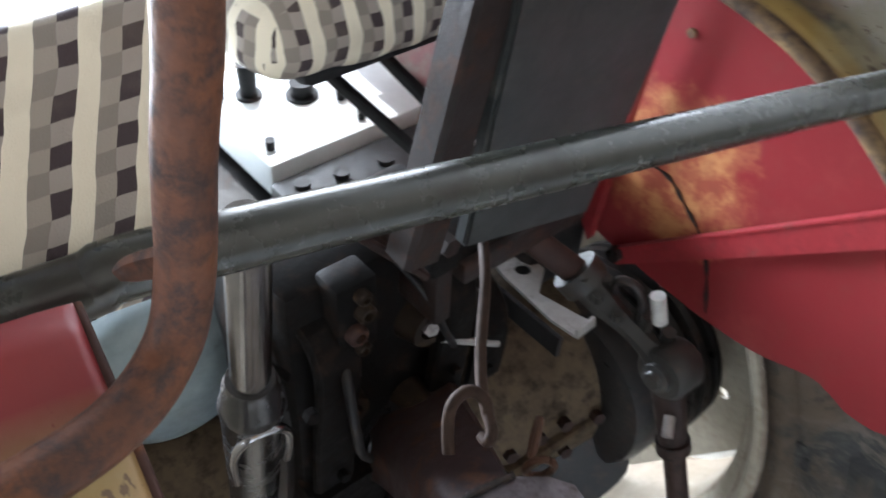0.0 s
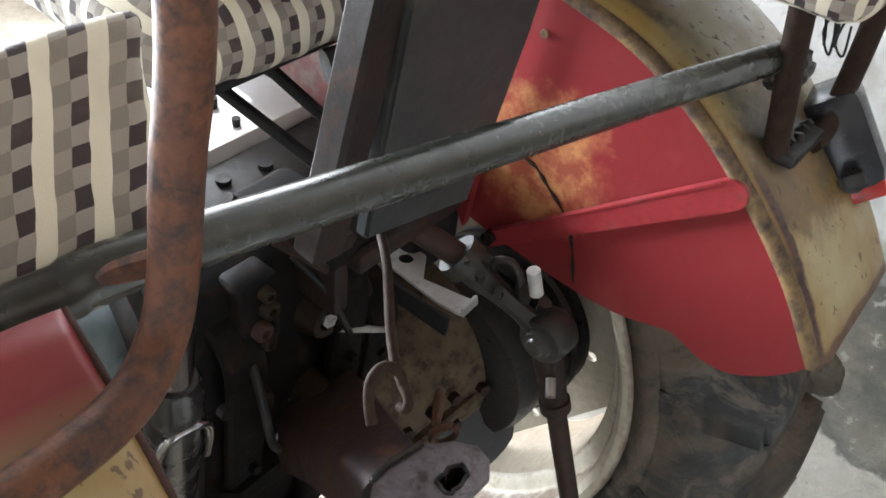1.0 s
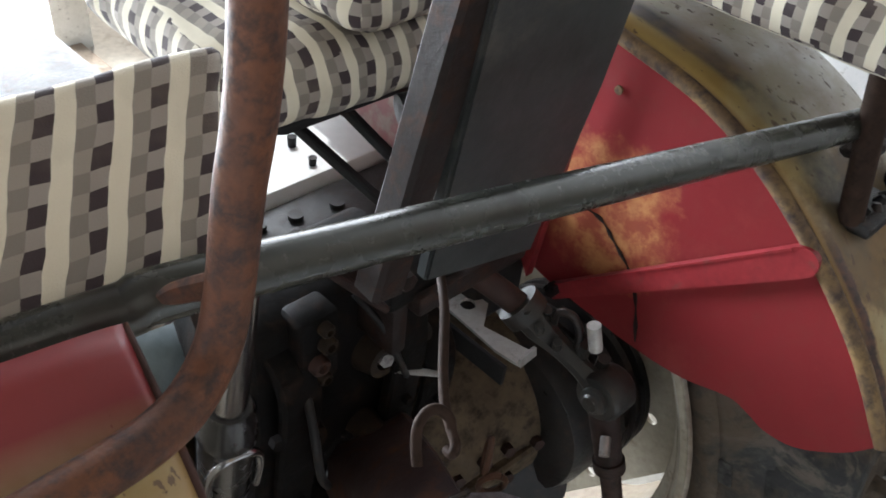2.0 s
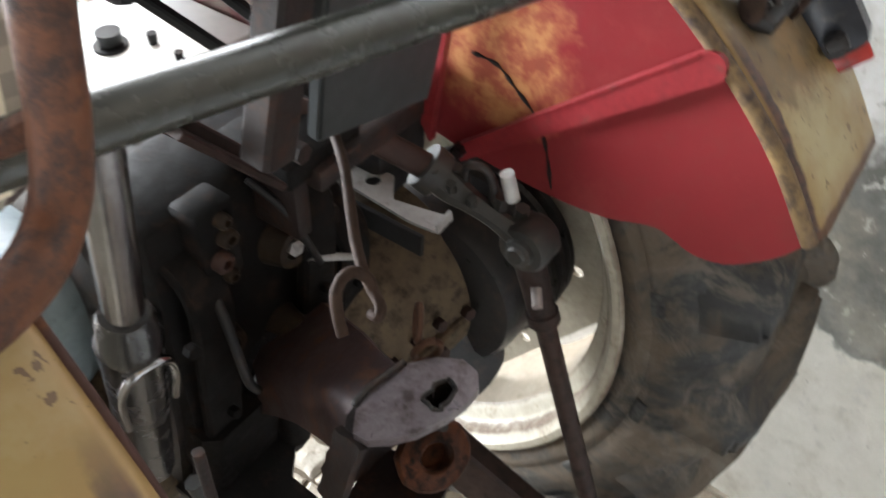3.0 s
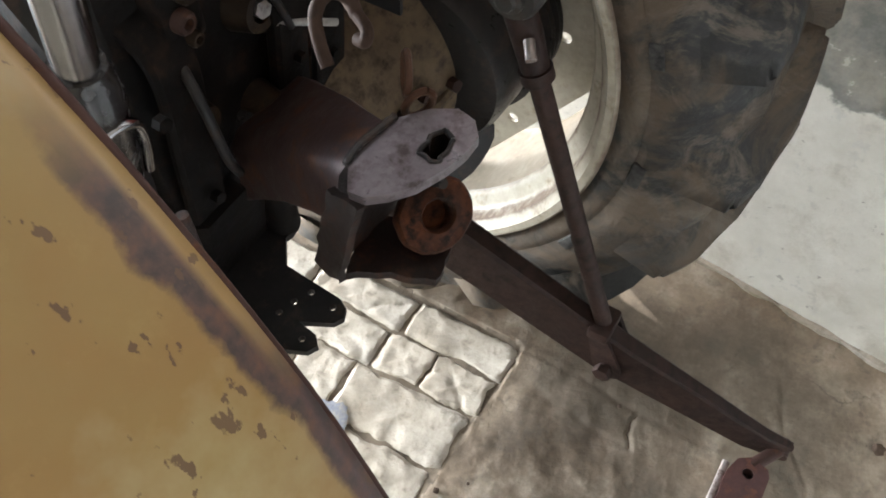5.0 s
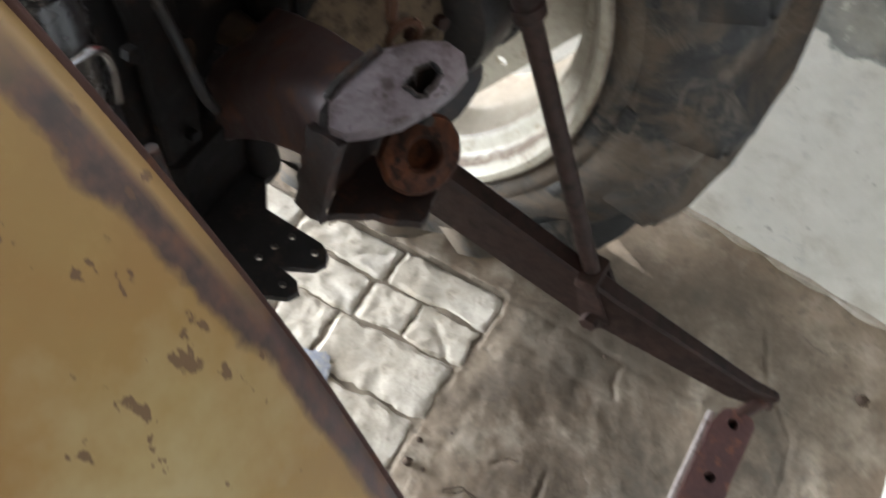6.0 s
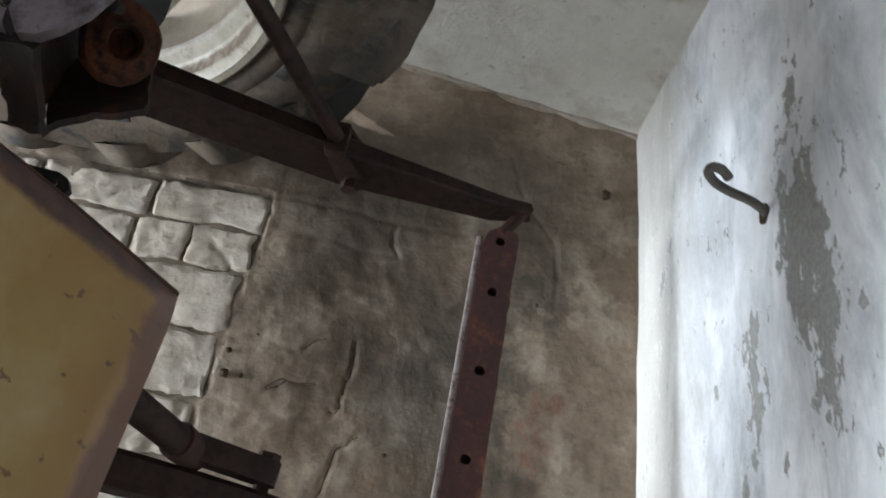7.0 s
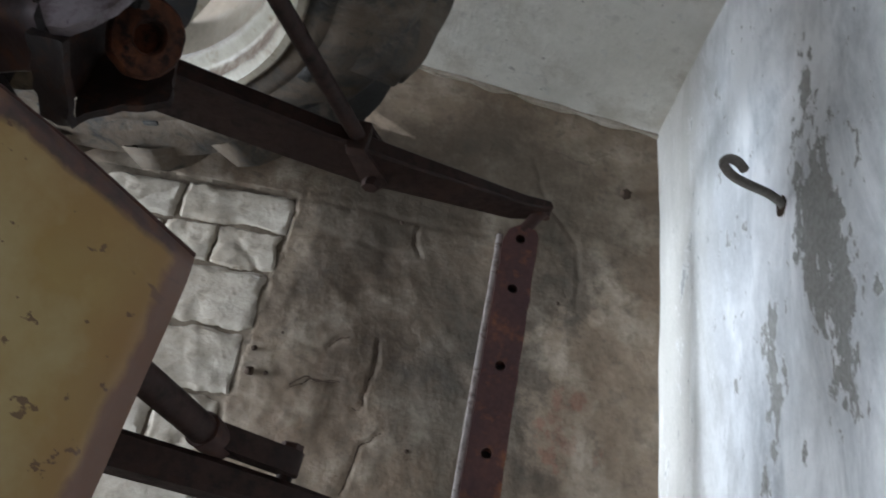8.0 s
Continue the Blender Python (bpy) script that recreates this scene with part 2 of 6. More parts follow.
    c = mix(nt, ramp(nt, tail.outputs[0], [(0.0, grey(0.95)), (0.0015, grey(0))]), c, (0.11, 0.05, 0.026))
    spots = tex(nt, 115, 4, 0.55, stretch=(1.0, 0.6, 0.6))
    c = mix(nt, ramp(nt, spots.outputs[0], [(0.640, grey(0)), (0.660, grey(0.85))]), c, (0.085, 0.045, 0.024))
    stripe = tex(nt, 40, 4, 0.6, stretch=(1.0, 0.45, 0.3))
    c = mix(nt, ramp(nt, stripe.outputs[0], [(0.695, grey(0)), (0.710, grey(0.8))]), c, (0.09, 0.045, 0.025))
    c = mix(nt, red.outputs[0], c, mix(nt, n1.outputs[0], (0.15, 0.010, 0.012), (0.21, 0.016, 0.017)))
    nt.links.new(c, b.inputs["Base Color"])
    nt.links.new(ramp(nt, n2.outputs[0], [(0.3, grey(0.38)), (0.8, grey(0.6))]), b.inputs["Roughness"])
    bump(nt, b, n1.outputs[0], 0.2, 0.004)
    bump(nt, b, n3.outputs[0], 0.12, 0.001)


FENDER_CREAM = mat("cream_fender_paint", fender_cream)
FENDER_CREAM_RED = mat("cream_and_red_fender_paint", lambda nt, b: fender_cream(nt, b, 0.262))
BAND = mat("worn_fender_edge", worn((0.21, 0.135, 0.055), (0.075, 0.045, 0.030), (0.045, 0.028, 0.022), 20, (0.5, 0.7), 0.0, 90, 0.54, 0.4))


def rubber(nt, b):
    """Black rubber under a thin film of dust, with wiped streaks and crusts of dry mud."""
    n1, n2, n3 = tex(nt, 5, 8, 0.66), tex(nt, 24, 8, 0.68), tex(nt, 190, 4)
    film = tex(nt, 9, 6, 0.6)
    n1.inputs["Distortion"].default_value = 0.9
    n2.inputs["Distortion"].default_value = 0.6
    streak = tex(nt, 13, 9, 0.75, stretch=(1.4, 0.7, 0.7))
    streak.inputs["Distortion"].default_value = 1.1
    for n in (n1, n2, n3, film, streak):
        where = nt.nodes.new("ShaderNodeNewGeometry")
        nt.links.new(where.outputs["Position"], n.inputs["Vector"].links[0].from_node.inputs[0])
    c = mix(nt, ramp(nt, film.outputs[0], [(0.35, grey(0)), (0.65, grey(1))]), (0.012, 0.0128, 0.0132), (0.025, 0.0255, 0.0255))
    c = mix(nt, ramp(nt, n1.outputs[0], [(0.455, grey(0)), (0.565, grey(0.85))]), c, (0.100, 0.074, 0.050))
    c = mix(nt, ramp(nt, streak.outputs[0], [(0.52, grey(0)), (0.62, grey(0.75))]), c, (0.122, 0.100, 0.076))
    c = mix(nt, ramp(nt, streak.outputs[0], [(0.34, grey(0.9)), (0.45, grey(0))]), c, (0.013, 0.013, 0.0135))
    c = mix(nt, ramp(nt, n2.outputs[0], [(0.52, grey(0)), (0.64, grey(0.3))]), c, (0.09, 0.082, 0.07))
    nt.links.new(c, b.inputs["Base Color"])
    nt.links.new(ramp(nt, n1.outputs[0], [(0.4, grey(0.46)), (0.62, grey(0.88))]), b.inputs["Roughness"])
    b.inputs["Specular IOR Level"].default_value = 0.38
    bump(nt, b, n1.outputs[0], 0.5, 0.014)
    bump(nt, b, n2.outputs[0], 0.7, 0.006)
    bump(nt, b, n3.outputs[0], 0.3, 0.0008)


RUBBER = mat("muddy_rubber", rubber)
DUSTY_RUBBER = mat("dusty_rubber", worn((0.040, 0.040, 0.039), (0.070, 0.067, 0.062), (0.020, 0.020, 0.020), 30, (0.7, 0.9), 0.0, 120, 0.54, 0.5, spec=0.15))


def cloth(nt, b):
    """Woven cloth: pale stripes, and between them a chequer of grey and dark squares (UV in metres)."""
    uv = nt.nodes.new("ShaderNodeUVMap")
    sep = nt.nodes.new("ShaderNodeSeparateXYZ")
    warp = tex(nt, 18, 3)
    add = nt.nodes.new("ShaderNodeVectorMath")
    add.operation = "MULTIPLY_ADD"
    nt.links.new(warp.outputs["Color"], add.inputs[0])
    add.inputs[1].default_value = (0.010, 0.010, 0)
    nt.links.new(uv.outputs[0], add.inputs[2])
    nt.links.new(add.outputs[0], sep.inputs[0])

    def wave(src, period, duty, shift=0.0):
        a = nt.nodes.new("ShaderNodeMath")
        a.operation = "MULTIPLY_ADD"
        nt.links.new(src, a.inputs[0])
        a.inputs[1].default_value, a.inputs[2].default_value = 1.0 / period, shift
        f = nt.nodes.new("ShaderNodeMath")
        f.operation = "FRACT"
        nt.links.new(a.outputs[0], f.inputs[0])
        g = nt.nodes.new("ShaderNodeMath")
        g.operation = "LESS_THAN"
        nt.links.new(f.outputs[0], g.inputs[0])
        g.inputs[1].default_value = duty
        return g.outputs[0]
    u, v = sep.outputs[0], sep.outputs[1]
    stripe = wave(u, 0.030, 0.36)
    col_a, col_b = wave(u, 0.030, 0.33, 0.3), wave(u, 0.030, 0.32, 0.32)
    sq = wave(v, 0.022, 0.5)
    grey_c = mix(nt, sq, (0.20, 0.175, 0.15), (0.27, 0.24, 0.20))
    dark_c = mix(nt, sq, (0.27, 0.24, 0.21), (0.045, 0.032, 0.034))
    c = mix(nt, col_b, grey_c, dark_c)
    c = mix(nt, stripe, c, (0.62, 0.57, 0.45))
    weave = tex(nt, 900, 2, 0.5)
    dirt = tex(nt, 10, 5, 0.6)
    c = mix(nt, ramp(nt, dirt.outputs[0], [(0.5, grey(0)), (0.75, grey(0.4))]), c, (0.22, 0.18, 0.13))
    nt.links.new(c, b.inputs["Base Color"])
    b.inputs["Roughness"].default_value = 0.95
    bump(nt, b, weave.outputs[0], 0.5, 0.0008)
    bump(nt, b, dirt.outputs[0], 0.3, 0.004)


CLOTH = mat("checked_cloth", cloth)


def spot(nt, centre, scale, warp, inner, outer):
    """Mask of one dark floor patch, for stains and painted shade: round its centre, pulled out of shape by noise."""
    geo = nt.nodes.new("ShaderNodeNewGeometry")
    w = nt.nodes.new("ShaderNodeVectorMath")
    w.operation = "MULTIPLY_ADD"
    nt.links.new(warp.outputs["Color"], w.inputs[0])
    w.inputs[1].default_value = (0.55, 0.55, 0.0)
    nt.links.new(geo.outputs["Position"], w.inputs[2])
    s = nt.nodes.new("ShaderNodeVectorMath")
    s.operation = "SUBTRACT"
    nt.links.new(w.outputs[0], s.inputs[0])
    s.inputs[1].default_value = (centre[0] + 0.275, centre[1] + 0.275, 0.0)
    k = nt.nodes.new("ShaderNodeVectorMath")
    k.operation = "MULTIPLY"
    nt.links.new(s.outputs[0], k.inputs[0])
    k.inputs[1].default_value = (1 / scale[0], 1 / scale[1], 0.0)
    ln = nt.nodes.new("ShaderNodeVectorMath")
    ln.operation = "LENGTH"
    nt.links.new(k.outputs[0], ln.inputs[0])
    r = nt.nodes.new("ShaderNodeMapRange")
    r.interpolation_type = "SMOOTHSTEP"
    nt.links.new(ln.outputs["Value"], r.inputs[0])
    r.inputs[1].default_value, r.inputs[2].default_value = outer, inner
    return r.outputs[0]


def ground_skim(nt, b, base, alt, stains_and_shade, relief):
    """Cement skim over brick: pale trowelled smears, brown oil, painted floor shade, pits, grains and hair cracks."""
    n1, n2, n3 = tex(nt, 2.6, 7, 0.58), tex(nt, 8, 8, 0.62), tex(nt, 110, 5, 0.6)
    n5, warp, grit = tex(nt, 27, 7, 0.6), tex(nt, 6.0, 8, 0.66), tex(nt, 420, 3, 0.6)
    n1.inputs["Distortion"].default_value = 0.5
    c = mix(nt, ramp(nt, n1.outputs[0], [(0.34, grey(0)), (0.64, grey(1))]), base, alt)
    c = mix(nt, ramp(nt, n2.outputs[0], [(0.50, grey(0)), (0.66, grey(0.6))]), c, (0.345, 0.30, 0.238))
    c = mix(nt, ramp(nt, n2.outputs[0], [(0.30, grey(0.7)), (0.46, grey(0))]), c, (0.13, 0.098, 0.066))
    c = mix(nt, ramp(nt, n5.outputs[0], [(0.54, grey(0)), (0.64, grey(0.55))]), c, (0.10, 0.078, 0.054))
    if stains_and_shade:
        # oil stains and painted shade; the long strip is the drawbar's shadow
        for ctr, sc, col, amt in (((0.14, -0.62), (0.26, 0.20), (0.042, 0.027, 0.0145), 0.97), ((0.40, -0.55), (0.22, 0.18), (0.050, 0.037, 0.024), 0.85), ((0.44, -0.82), (0.22, 0.32), (0.064, 0.050, 0.034), 0.9), ((0.05, -0.77), (0.18, 0.12), (0.040, 0.032, 0.023), 0.9), ((0.08, -0.935), (0.34, 0.06), (0.050, 0.039, 0.028), 0.9), ((-0.02, -1.03), (0.035, 0.025), (0.16, 0.06, 0.035), 0.6), ((-0.16, -0.80), (0.12, 0.10), (0.07, 0.056, 0.038), 0.7)):
            mk = nt.nodes.new("ShaderNodeMath")
            mk.operation = "MULTIPLY"
            nt.links.new(spot(nt, ctr, sc, warp, 0.35, 1.35), mk.inputs[0])
            mk.inputs[1].default_value = amt
            blotch = mix(nt, 1.0, mk.outputs[0], ramp(nt, n2.outputs[0], [(0.36, grey(1)), (0.64, grey(0.5))]), "MULTIPLY")
            c = mix(nt, blotch, c, col)
    c = mix(nt, 0.14, c, ramp(nt, n3.outputs[0], [(0.3, grey(0.1)), (0.7, grey(0.9))]), "OVERLAY")
    c = mix(nt, 0.06, c, ramp(nt, grit.outputs[0], [(0.3, grey(0.1)), (0.7, grey(0.9))]), "OVERLAY")
    c = mix(nt, ramp(nt, n3.outputs[0], [(0.69, grey(0)), (0.72, grey(0.7))]), c, (0.07, 0.052, 0.036))
    vor = tex(nt, 4.5, kind="DISTANCE_TO_EDGE")
    wob = nt.nodes.new("ShaderNodeVectorMath")
    wob.operation = "MULTIPLY_ADD"
    nt.links.new(n2.outputs["Color"], wob.inputs[0])
    wob.inputs[1].default_value = (0.22, 0.22, 0.0)
    nt.links.new(vor.inputs["Vector"].links[0].from_socket, wob.inputs[2])
    nt.links.new(wob.outputs[0], vor.inputs["Vector"])
    crack = ramp(nt, vor.outputs["Distance"], [(0.0, grey(1)), (0.012, grey(0))])
    some = ramp(nt, n1.outputs[0], [(0.54, grey(0)), (0.62, grey(0.6))])
    cm = mix(nt, 1.0, crack, some, "MULTIPLY")
    c = mix(nt, cm, c, (0.06, 0.042, 0.026))
    nt.links.new(c, b.inputs["Base Color"])
    nt.links.new(ramp(nt, n2.outputs[0], [(0.3, grey(0.62)), (0.7, grey(0.85))]), b.inputs["Roughness"])
    inv = nt.nodes.new("ShaderNodeInvert")
    nt.links.new(cm, inv.inputs["Color"])
    bump(nt, b, inv.outputs[0], 0.8, 0.003)
    bump(nt, b, n2.outputs[0], 0.8, 0.012 * relief)
    bump(nt, b, n5.outputs[0], 0.8, 0.006 * relief)
    bump(nt, b, n3.outputs[0], 0.5, 0.0012)


FLOOR_MAT = mat("dusty_cement_floor", lambda nt, b: ground_skim(nt, b, (0.134, 0.091, 0.057), (0.230, 0.180, 0.129), True, 0.7))


# floor skim again with cement smears, lightened further for sunlight on the bricks
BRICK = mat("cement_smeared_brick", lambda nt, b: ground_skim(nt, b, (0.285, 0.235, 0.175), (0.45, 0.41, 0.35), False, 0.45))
JOINT = mat("joint_dirt", worn((0.105, 0.080, 0.055), (0.155, 0.122, 0.088), (0.05, 0.037, 0.026), 14, (0.85, 0.95), 0.0, 90, 0.6, 0.6))


WALL_Y = -1.121


def whitewash(nt, b):
    """Limewash brushed in broad strokes, flaked off to grey cement in one ragged patch and many chips."""
    brush, cloud = tex(nt, 7, 9, 0.68, stretch=(0.38, 1.0, 1.25)), tex(nt, 3.2, 8, 0.65, stretch=(0.7, 1, 1))
    rag, chip, fine = tex(nt, 17, 12, 0.72, stretch=(0.55, 1, 1)), tex(nt, 46, 6, 0.6, stretch=(0.6, 1, 1)), tex(nt, 150, 5, 0.6)
    brush.inputs["Distortion"].default_value = 0.6
    geo = nt.nodes.new("ShaderNodeNewGeometry")

    def around(centre, size, lift):
        off = nt.nodes.new("ShaderNodeVectorMath")
        off.operation = "SUBTRACT"
        nt.links.new(geo.outputs["Position"], off.inputs[0])
        off.inputs[1].default_value = (centre[0], WALL_Y, centre[1])
        sc = nt.nodes.new("ShaderNodeVectorMath")
        sc.operation = "MULTIPLY"
        nt.links.new(off.outputs[0], sc.inputs[0])
        sc.inputs[1].default_value = (1 / size[0], 0.0, 1 / size[1])
        ln = nt.nodes.new("ShaderNodeVectorMath")
        ln.operation = "LENGTH"
        nt.links.new(sc.outputs[0], ln.inputs[0])
        near = nt.nodes.new("ShaderNodeMapRange")
        nt.links.new(ln.outputs["Value"], near.inputs[0])
        near.inputs[1].default_value, near.inputs[2].default_value = 0.25, 1.7
        near.inputs[3].default_value, near.inputs[4].default_value = lift, 0.0
        return near.outputs[0]

    def plus(a, c_):
        n = nt.nodes.new("ShaderNodeMath")
        nt.links.new(a, n.inputs[0])
        nt.links.new(c_, n.inputs[1])
        return n.outputs[0]
    c = mix(nt, ramp(nt, brush.outputs[0], [(0.45, grey(0)), (0.64, grey(1))]), (0.85, 0.865, 0.885), (0.46, 0.485, 0.51))
    c = mix(nt, ramp(nt, cloud.outputs[0], [(0.45, grey(0)), (0.60, grey(0.75))]), c, (0.44, 0.455, 0.465))
    c = mix(nt, ramp(nt, cloud.outputs[0], [(0.30, grey(0.8)), (0.44, grey(0))]), c, (0.86, 0.87, 0.88))
    sep = nt.nodes.new("ShaderNodeSeparateXYZ")
    nt.links.new(geo.outputs["Position"], sep.inputs[0])
    wet = nt.nodes.new("ShaderNodeMath")
    wet.operation = "MULTIPLY_ADD"
    nt.links.new(brush.outputs[0], wet.inputs[0])
    wet.inputs[1].default_value = -0.30
    nt.links.new(sep.outputs[2], wet.inputs[2])
    splash = nt.nodes.new("ShaderNodeMapRange")
    nt.links.new(wet.outputs[0], splash.inputs[0])
    splash.inputs[1].default_value, splash.inputs[2].default_value = 0.22, 0.02
    splash.inputs[3].default_value, splash.inputs[4].default_value = 0.0, 0.75
    c = mix(nt, splash.outputs[0], c, (0.40, 0.375, 0.325))
    sm = plus(plus(rag.outputs[0], around((0.14, 0.640), (0.15, 0.050), 0.20)), around((-0.03, 0.668), (0.13, 0.050), 0.17))
    sm = plus(sm, around((-0.06, 0.485), (0.12, 0.040), 0.15))
    torn = nt.nodes.new("ShaderNodeMath")
    torn.operation = "MULTIPLY_ADD"
    nt.links.new(chip.outputs[0], torn.inputs[0])
    torn.inputs[1].default_value = 0.26
    nt.links.new(sm, torn.inputs[2])
    less = nt.nodes.new("ShaderNodeMath")
    less.operation = "SUBTRACT"
    nt.links.new(torn.outputs[0], less.inputs[0])
    less.inputs[1].default_value = 0.125
    sm = less.outputs[0]
    peel = ramp(nt, sm, [(0.640, grey(0)), (0.648, grey(1))])
    c = mix(nt, ramp(nt, sm, [(0.60, grey(0)), (0.64, grey(0.5))]), c, (0.84, 0.85, 0.86))
    bare = mix(nt, ramp(nt, fine.outputs[0], [(0.35, grey(0)), (0.65, grey(1))]), (0.30, 0.30, 0.285), (0.36, 0.36, 0.345))
    c = mix(nt, peel, c, bare)
    chips = ramp(nt, chip.outputs[0], [(0.670, grey(0)), (0.682, grey(0.85))])
    c = mix(nt, chips, c, (0.27, 0.265, 0.25))
    c = mix(nt, 0.10, c, ramp(nt, fine.outputs[0], [(0.3, grey(0.1)), (0.7, grey(0.9))]), "OVERLAY")
    nt.links.new(c, b.inputs["Base Color"])
    b.inputs["Roughness"].default_value = 0.9
    inv = ramp(nt, sm, [(0.640, grey(1)), (0.648, grey(0))])
    bump(nt, b, inv, 0.7, 0.003)
    bump(nt, b, ramp(nt, chip.outputs[0], [(0.670, grey(1)), (0.682, grey(0))]), 0.6, 0.002)
    bump(nt, b, brush.outputs[0], 0.5, 0.008)
    bump(nt, b, fine.outputs[0], 0.35, 0.0012)


WASH = mat("peeling_whitewash", whitewash)
DARK_UPPER = mat("dark_unseen_wall", worn((0.13, 0.11, 0.09), (0.17, 0.145, 0.12), (0.07, 0.06, 0.05), 4, (0.85, 0.95)))
DARK_CEILING = mat("dark_unseen_ceiling", worn((0.06, 0.05, 0.04), (0.09, 0.072, 0.055), (0.03, 0.025, 0.02), 5, (0.8, 0.95)))
DULL_WALL = mat("dull_unseen_wall", worn((0.34, 0.33, 0.30), (0.28, 0.27, 0.25), (0.2, 0.19, 0.17), 3, (0.85, 0.95)))


def damp_plaster(nt, b):
    """Plaster: white above, grey damp below with an uneven border."""
    n1, n2, n3 = tex(nt, 2.6, 6, 0.6), tex(nt, 8, 9, 0.74), tex(nt, 50, 6, 0.65)
    geo = nt.nodes.new("ShaderNodeNewGeometry")
    sep = nt.nodes.new("ShaderNodeSeparateXYZ")
    nt.links.new(geo.outputs["Position"], sep.inputs[0])
    h = nt.nodes.new("ShaderNodeMath")
    h.operation = "MULTIPLY_ADD"
    nt.links.new(n1.outputs[0], h.inputs[0])
    h.inputs[1].default_value = 0.35
    nt.links.new(sep.outputs[2], h.inputs[2])
    rag = nt.nodes.new("ShaderNodeMath")
    rag.operation = "MULTIPLY_ADD"
    nt.links.new(n2.outputs[0], rag.inputs[0])
    rag.inputs[1].default_value = 0.22
    nt.links.new(h.outputs[0], rag.inputs[2])
    h = rag
    m = nt.nodes.new("ShaderNodeMapRange")
    nt.links.new(h.outputs[0], m.inputs[0])
    m.inputs[1].default_value, m.inputs[2].default_value = 1.15, 1.22
    c = mix(nt, ramp(nt, n2.outputs[0], [(0.35, grey(0)), (0.65, grey(1))]), (0.60, 0.58, 0.52), (0.72, 0.70, 0.64))
    d = nt.nodes.new("ShaderNodeMapRange")
    nt.links.new(h.outputs[0], d.inputs[0])
    d.inputs[1].default_value, d.inputs[2].default_value = 0.825, 0.845
    damp = mix(nt, ramp(nt, n2.outputs[0], [(0.42, grey(0)), (0.66, grey(1))]), (0.155, 0.155, 0.14), (0.27, 0.27, 0.25))
    c = mix(nt, d.outputs[0], c, damp)
    flake = tex(nt, 22, 6, 0.65)
    c = mix(nt, ramp(nt, flake.outputs[0], [(0.60, grey(0)), (0.62, grey(0.75))]), c, (0.60, 0.59, 0.55))
    c = mix(nt, m.outputs[0], c, (0.78, 0.78, 0.77))
    stain = tex(nt, 5.5, 9, 0.72)
    c = mix(nt, ramp(nt, stain.outputs[0], [(0.50, grey(0)), (0.64, grey(0.55))]), c, (0.40, 0.36, 0.29))
    pit = tex(nt, 34, 5, 0.6)
    c = mix(nt, ramp(nt, pit.outputs[0], [(0.66, grey(0)), (0.70, grey(0.6))]), c, (0.24, 0.22, 0.19))
    nt.links.new(c, b.inputs["Base Color"])
    b.inputs["Roughness"].default_value = 0.88
    bump(nt, b, n2.outputs[0], 0.8, 0.012)
    bump(nt, b, flake.outputs[0], 0.5, 0.005)
    bump(nt, b, n3.outputs[0], 0.4, 0.002)


PLASTER = mat("damp_plaster", damp_plaster)


CLOTH_SMALL = mat("small_checked_cloth", cloth)
BARE = mat("bare_brown_edge", worn((0.042, 0.023, 0.02), (0.058, 0.03, 0.025), (0.12, 0.05, 0.022), 18, (0.5, 0.75), 0.1, 110, 0.66, 0.35, spec=0.15))
BROWN_DARK = mat("dark_brown_rust", worn((0.035, 0.022, 0.02), (0.055, 0.03, 0.024), (0.1, 0.042, 0.02), 16, (0.5, 0.75), 0.15, 110, 0.64, 0.35, spec=0.14))
SHELL = mat("scuffed_slate_shell", worn((0.022, 0.025, 0.025), (0.032, 0.034, 0.034), (0.058, 0.056, 0.050), 9, (0.4, 0.65), 0.0, 70, 0.62, 0.3, spec=0.25))
DULL_GREY = mat("dull_grey_grease", worn((0.015, 0.015, 0.0145), (0.025, 0.024, 0.022), (0.035, 0.024, 0.018), 22, (0.3, 0.6), 0.1, 90, 0.60, 0.5, spec=0.35))
PISTON = mat("greased_piston_steel", worn((0.34, 0.34, 0.36), (0.26, 0.258, 0.27), (0.09, 0.075, 0.07), 9, (0.16, 0.30), 1.0, 60, 0.64, 0.06))
PALE_GREY = mat("pale_grey_sheet", worn((0.34, 0.335, 0.325), (0.27, 0.265, 0.25), (0.08, 0.06, 0.05), 16, (0.4, 0.6), 0.1, 90, 0.66, 0.2))
HOOK_STEEL = mat("brown_bent_steel", worn((0.026, 0.0165, 0.013), (0.038, 0.024, 0.018), (0.015, 0.0105, 0.009), 40, (0.62, 0.82), 0.0, spec=0.07))
GREASED = mat("greased_dark_steel", worn((0.012, 0.0115, 0.0125), (0.020, 0.018, 0.018), (0.035, 0.024, 0.019), 12, (0.18, 0.34), 0.0, 60, 0.64, 0.06, spec=0.5))
CHAIN = mat("rusty_chain", worn((0.07, 0.032, 0.018), (0.045, 0.024, 0.016), (0.13, 0.06, 0.03), 50, (0.5, 0.7), 0.1, spec=0.2))
EDGE = mat("scraped_edge", worn((0.30, 0.265, 0.25), (0.22, 0.185, 0.17), (0.08, 0.05, 0.04), 30, (0.5, 0.7), 0.1, 120, 0.56))
PALE_LUMP = mat("pale_blue_cement", worn((0.17, 0.18, 0.225), (0.22, 0.22, 0.24), (0.27, 0.25, 0.22), 30, (0.8, 0.9), 0.0, 150, 0.55, 0.5))
STEEL_END = mat("dirty_bright_steel", worn((0.33, 0.31, 0.30), (0.22, 0.2, 0.19), (0.07, 0.05, 0.045), 30, (0.3, 0.5), 0.6))
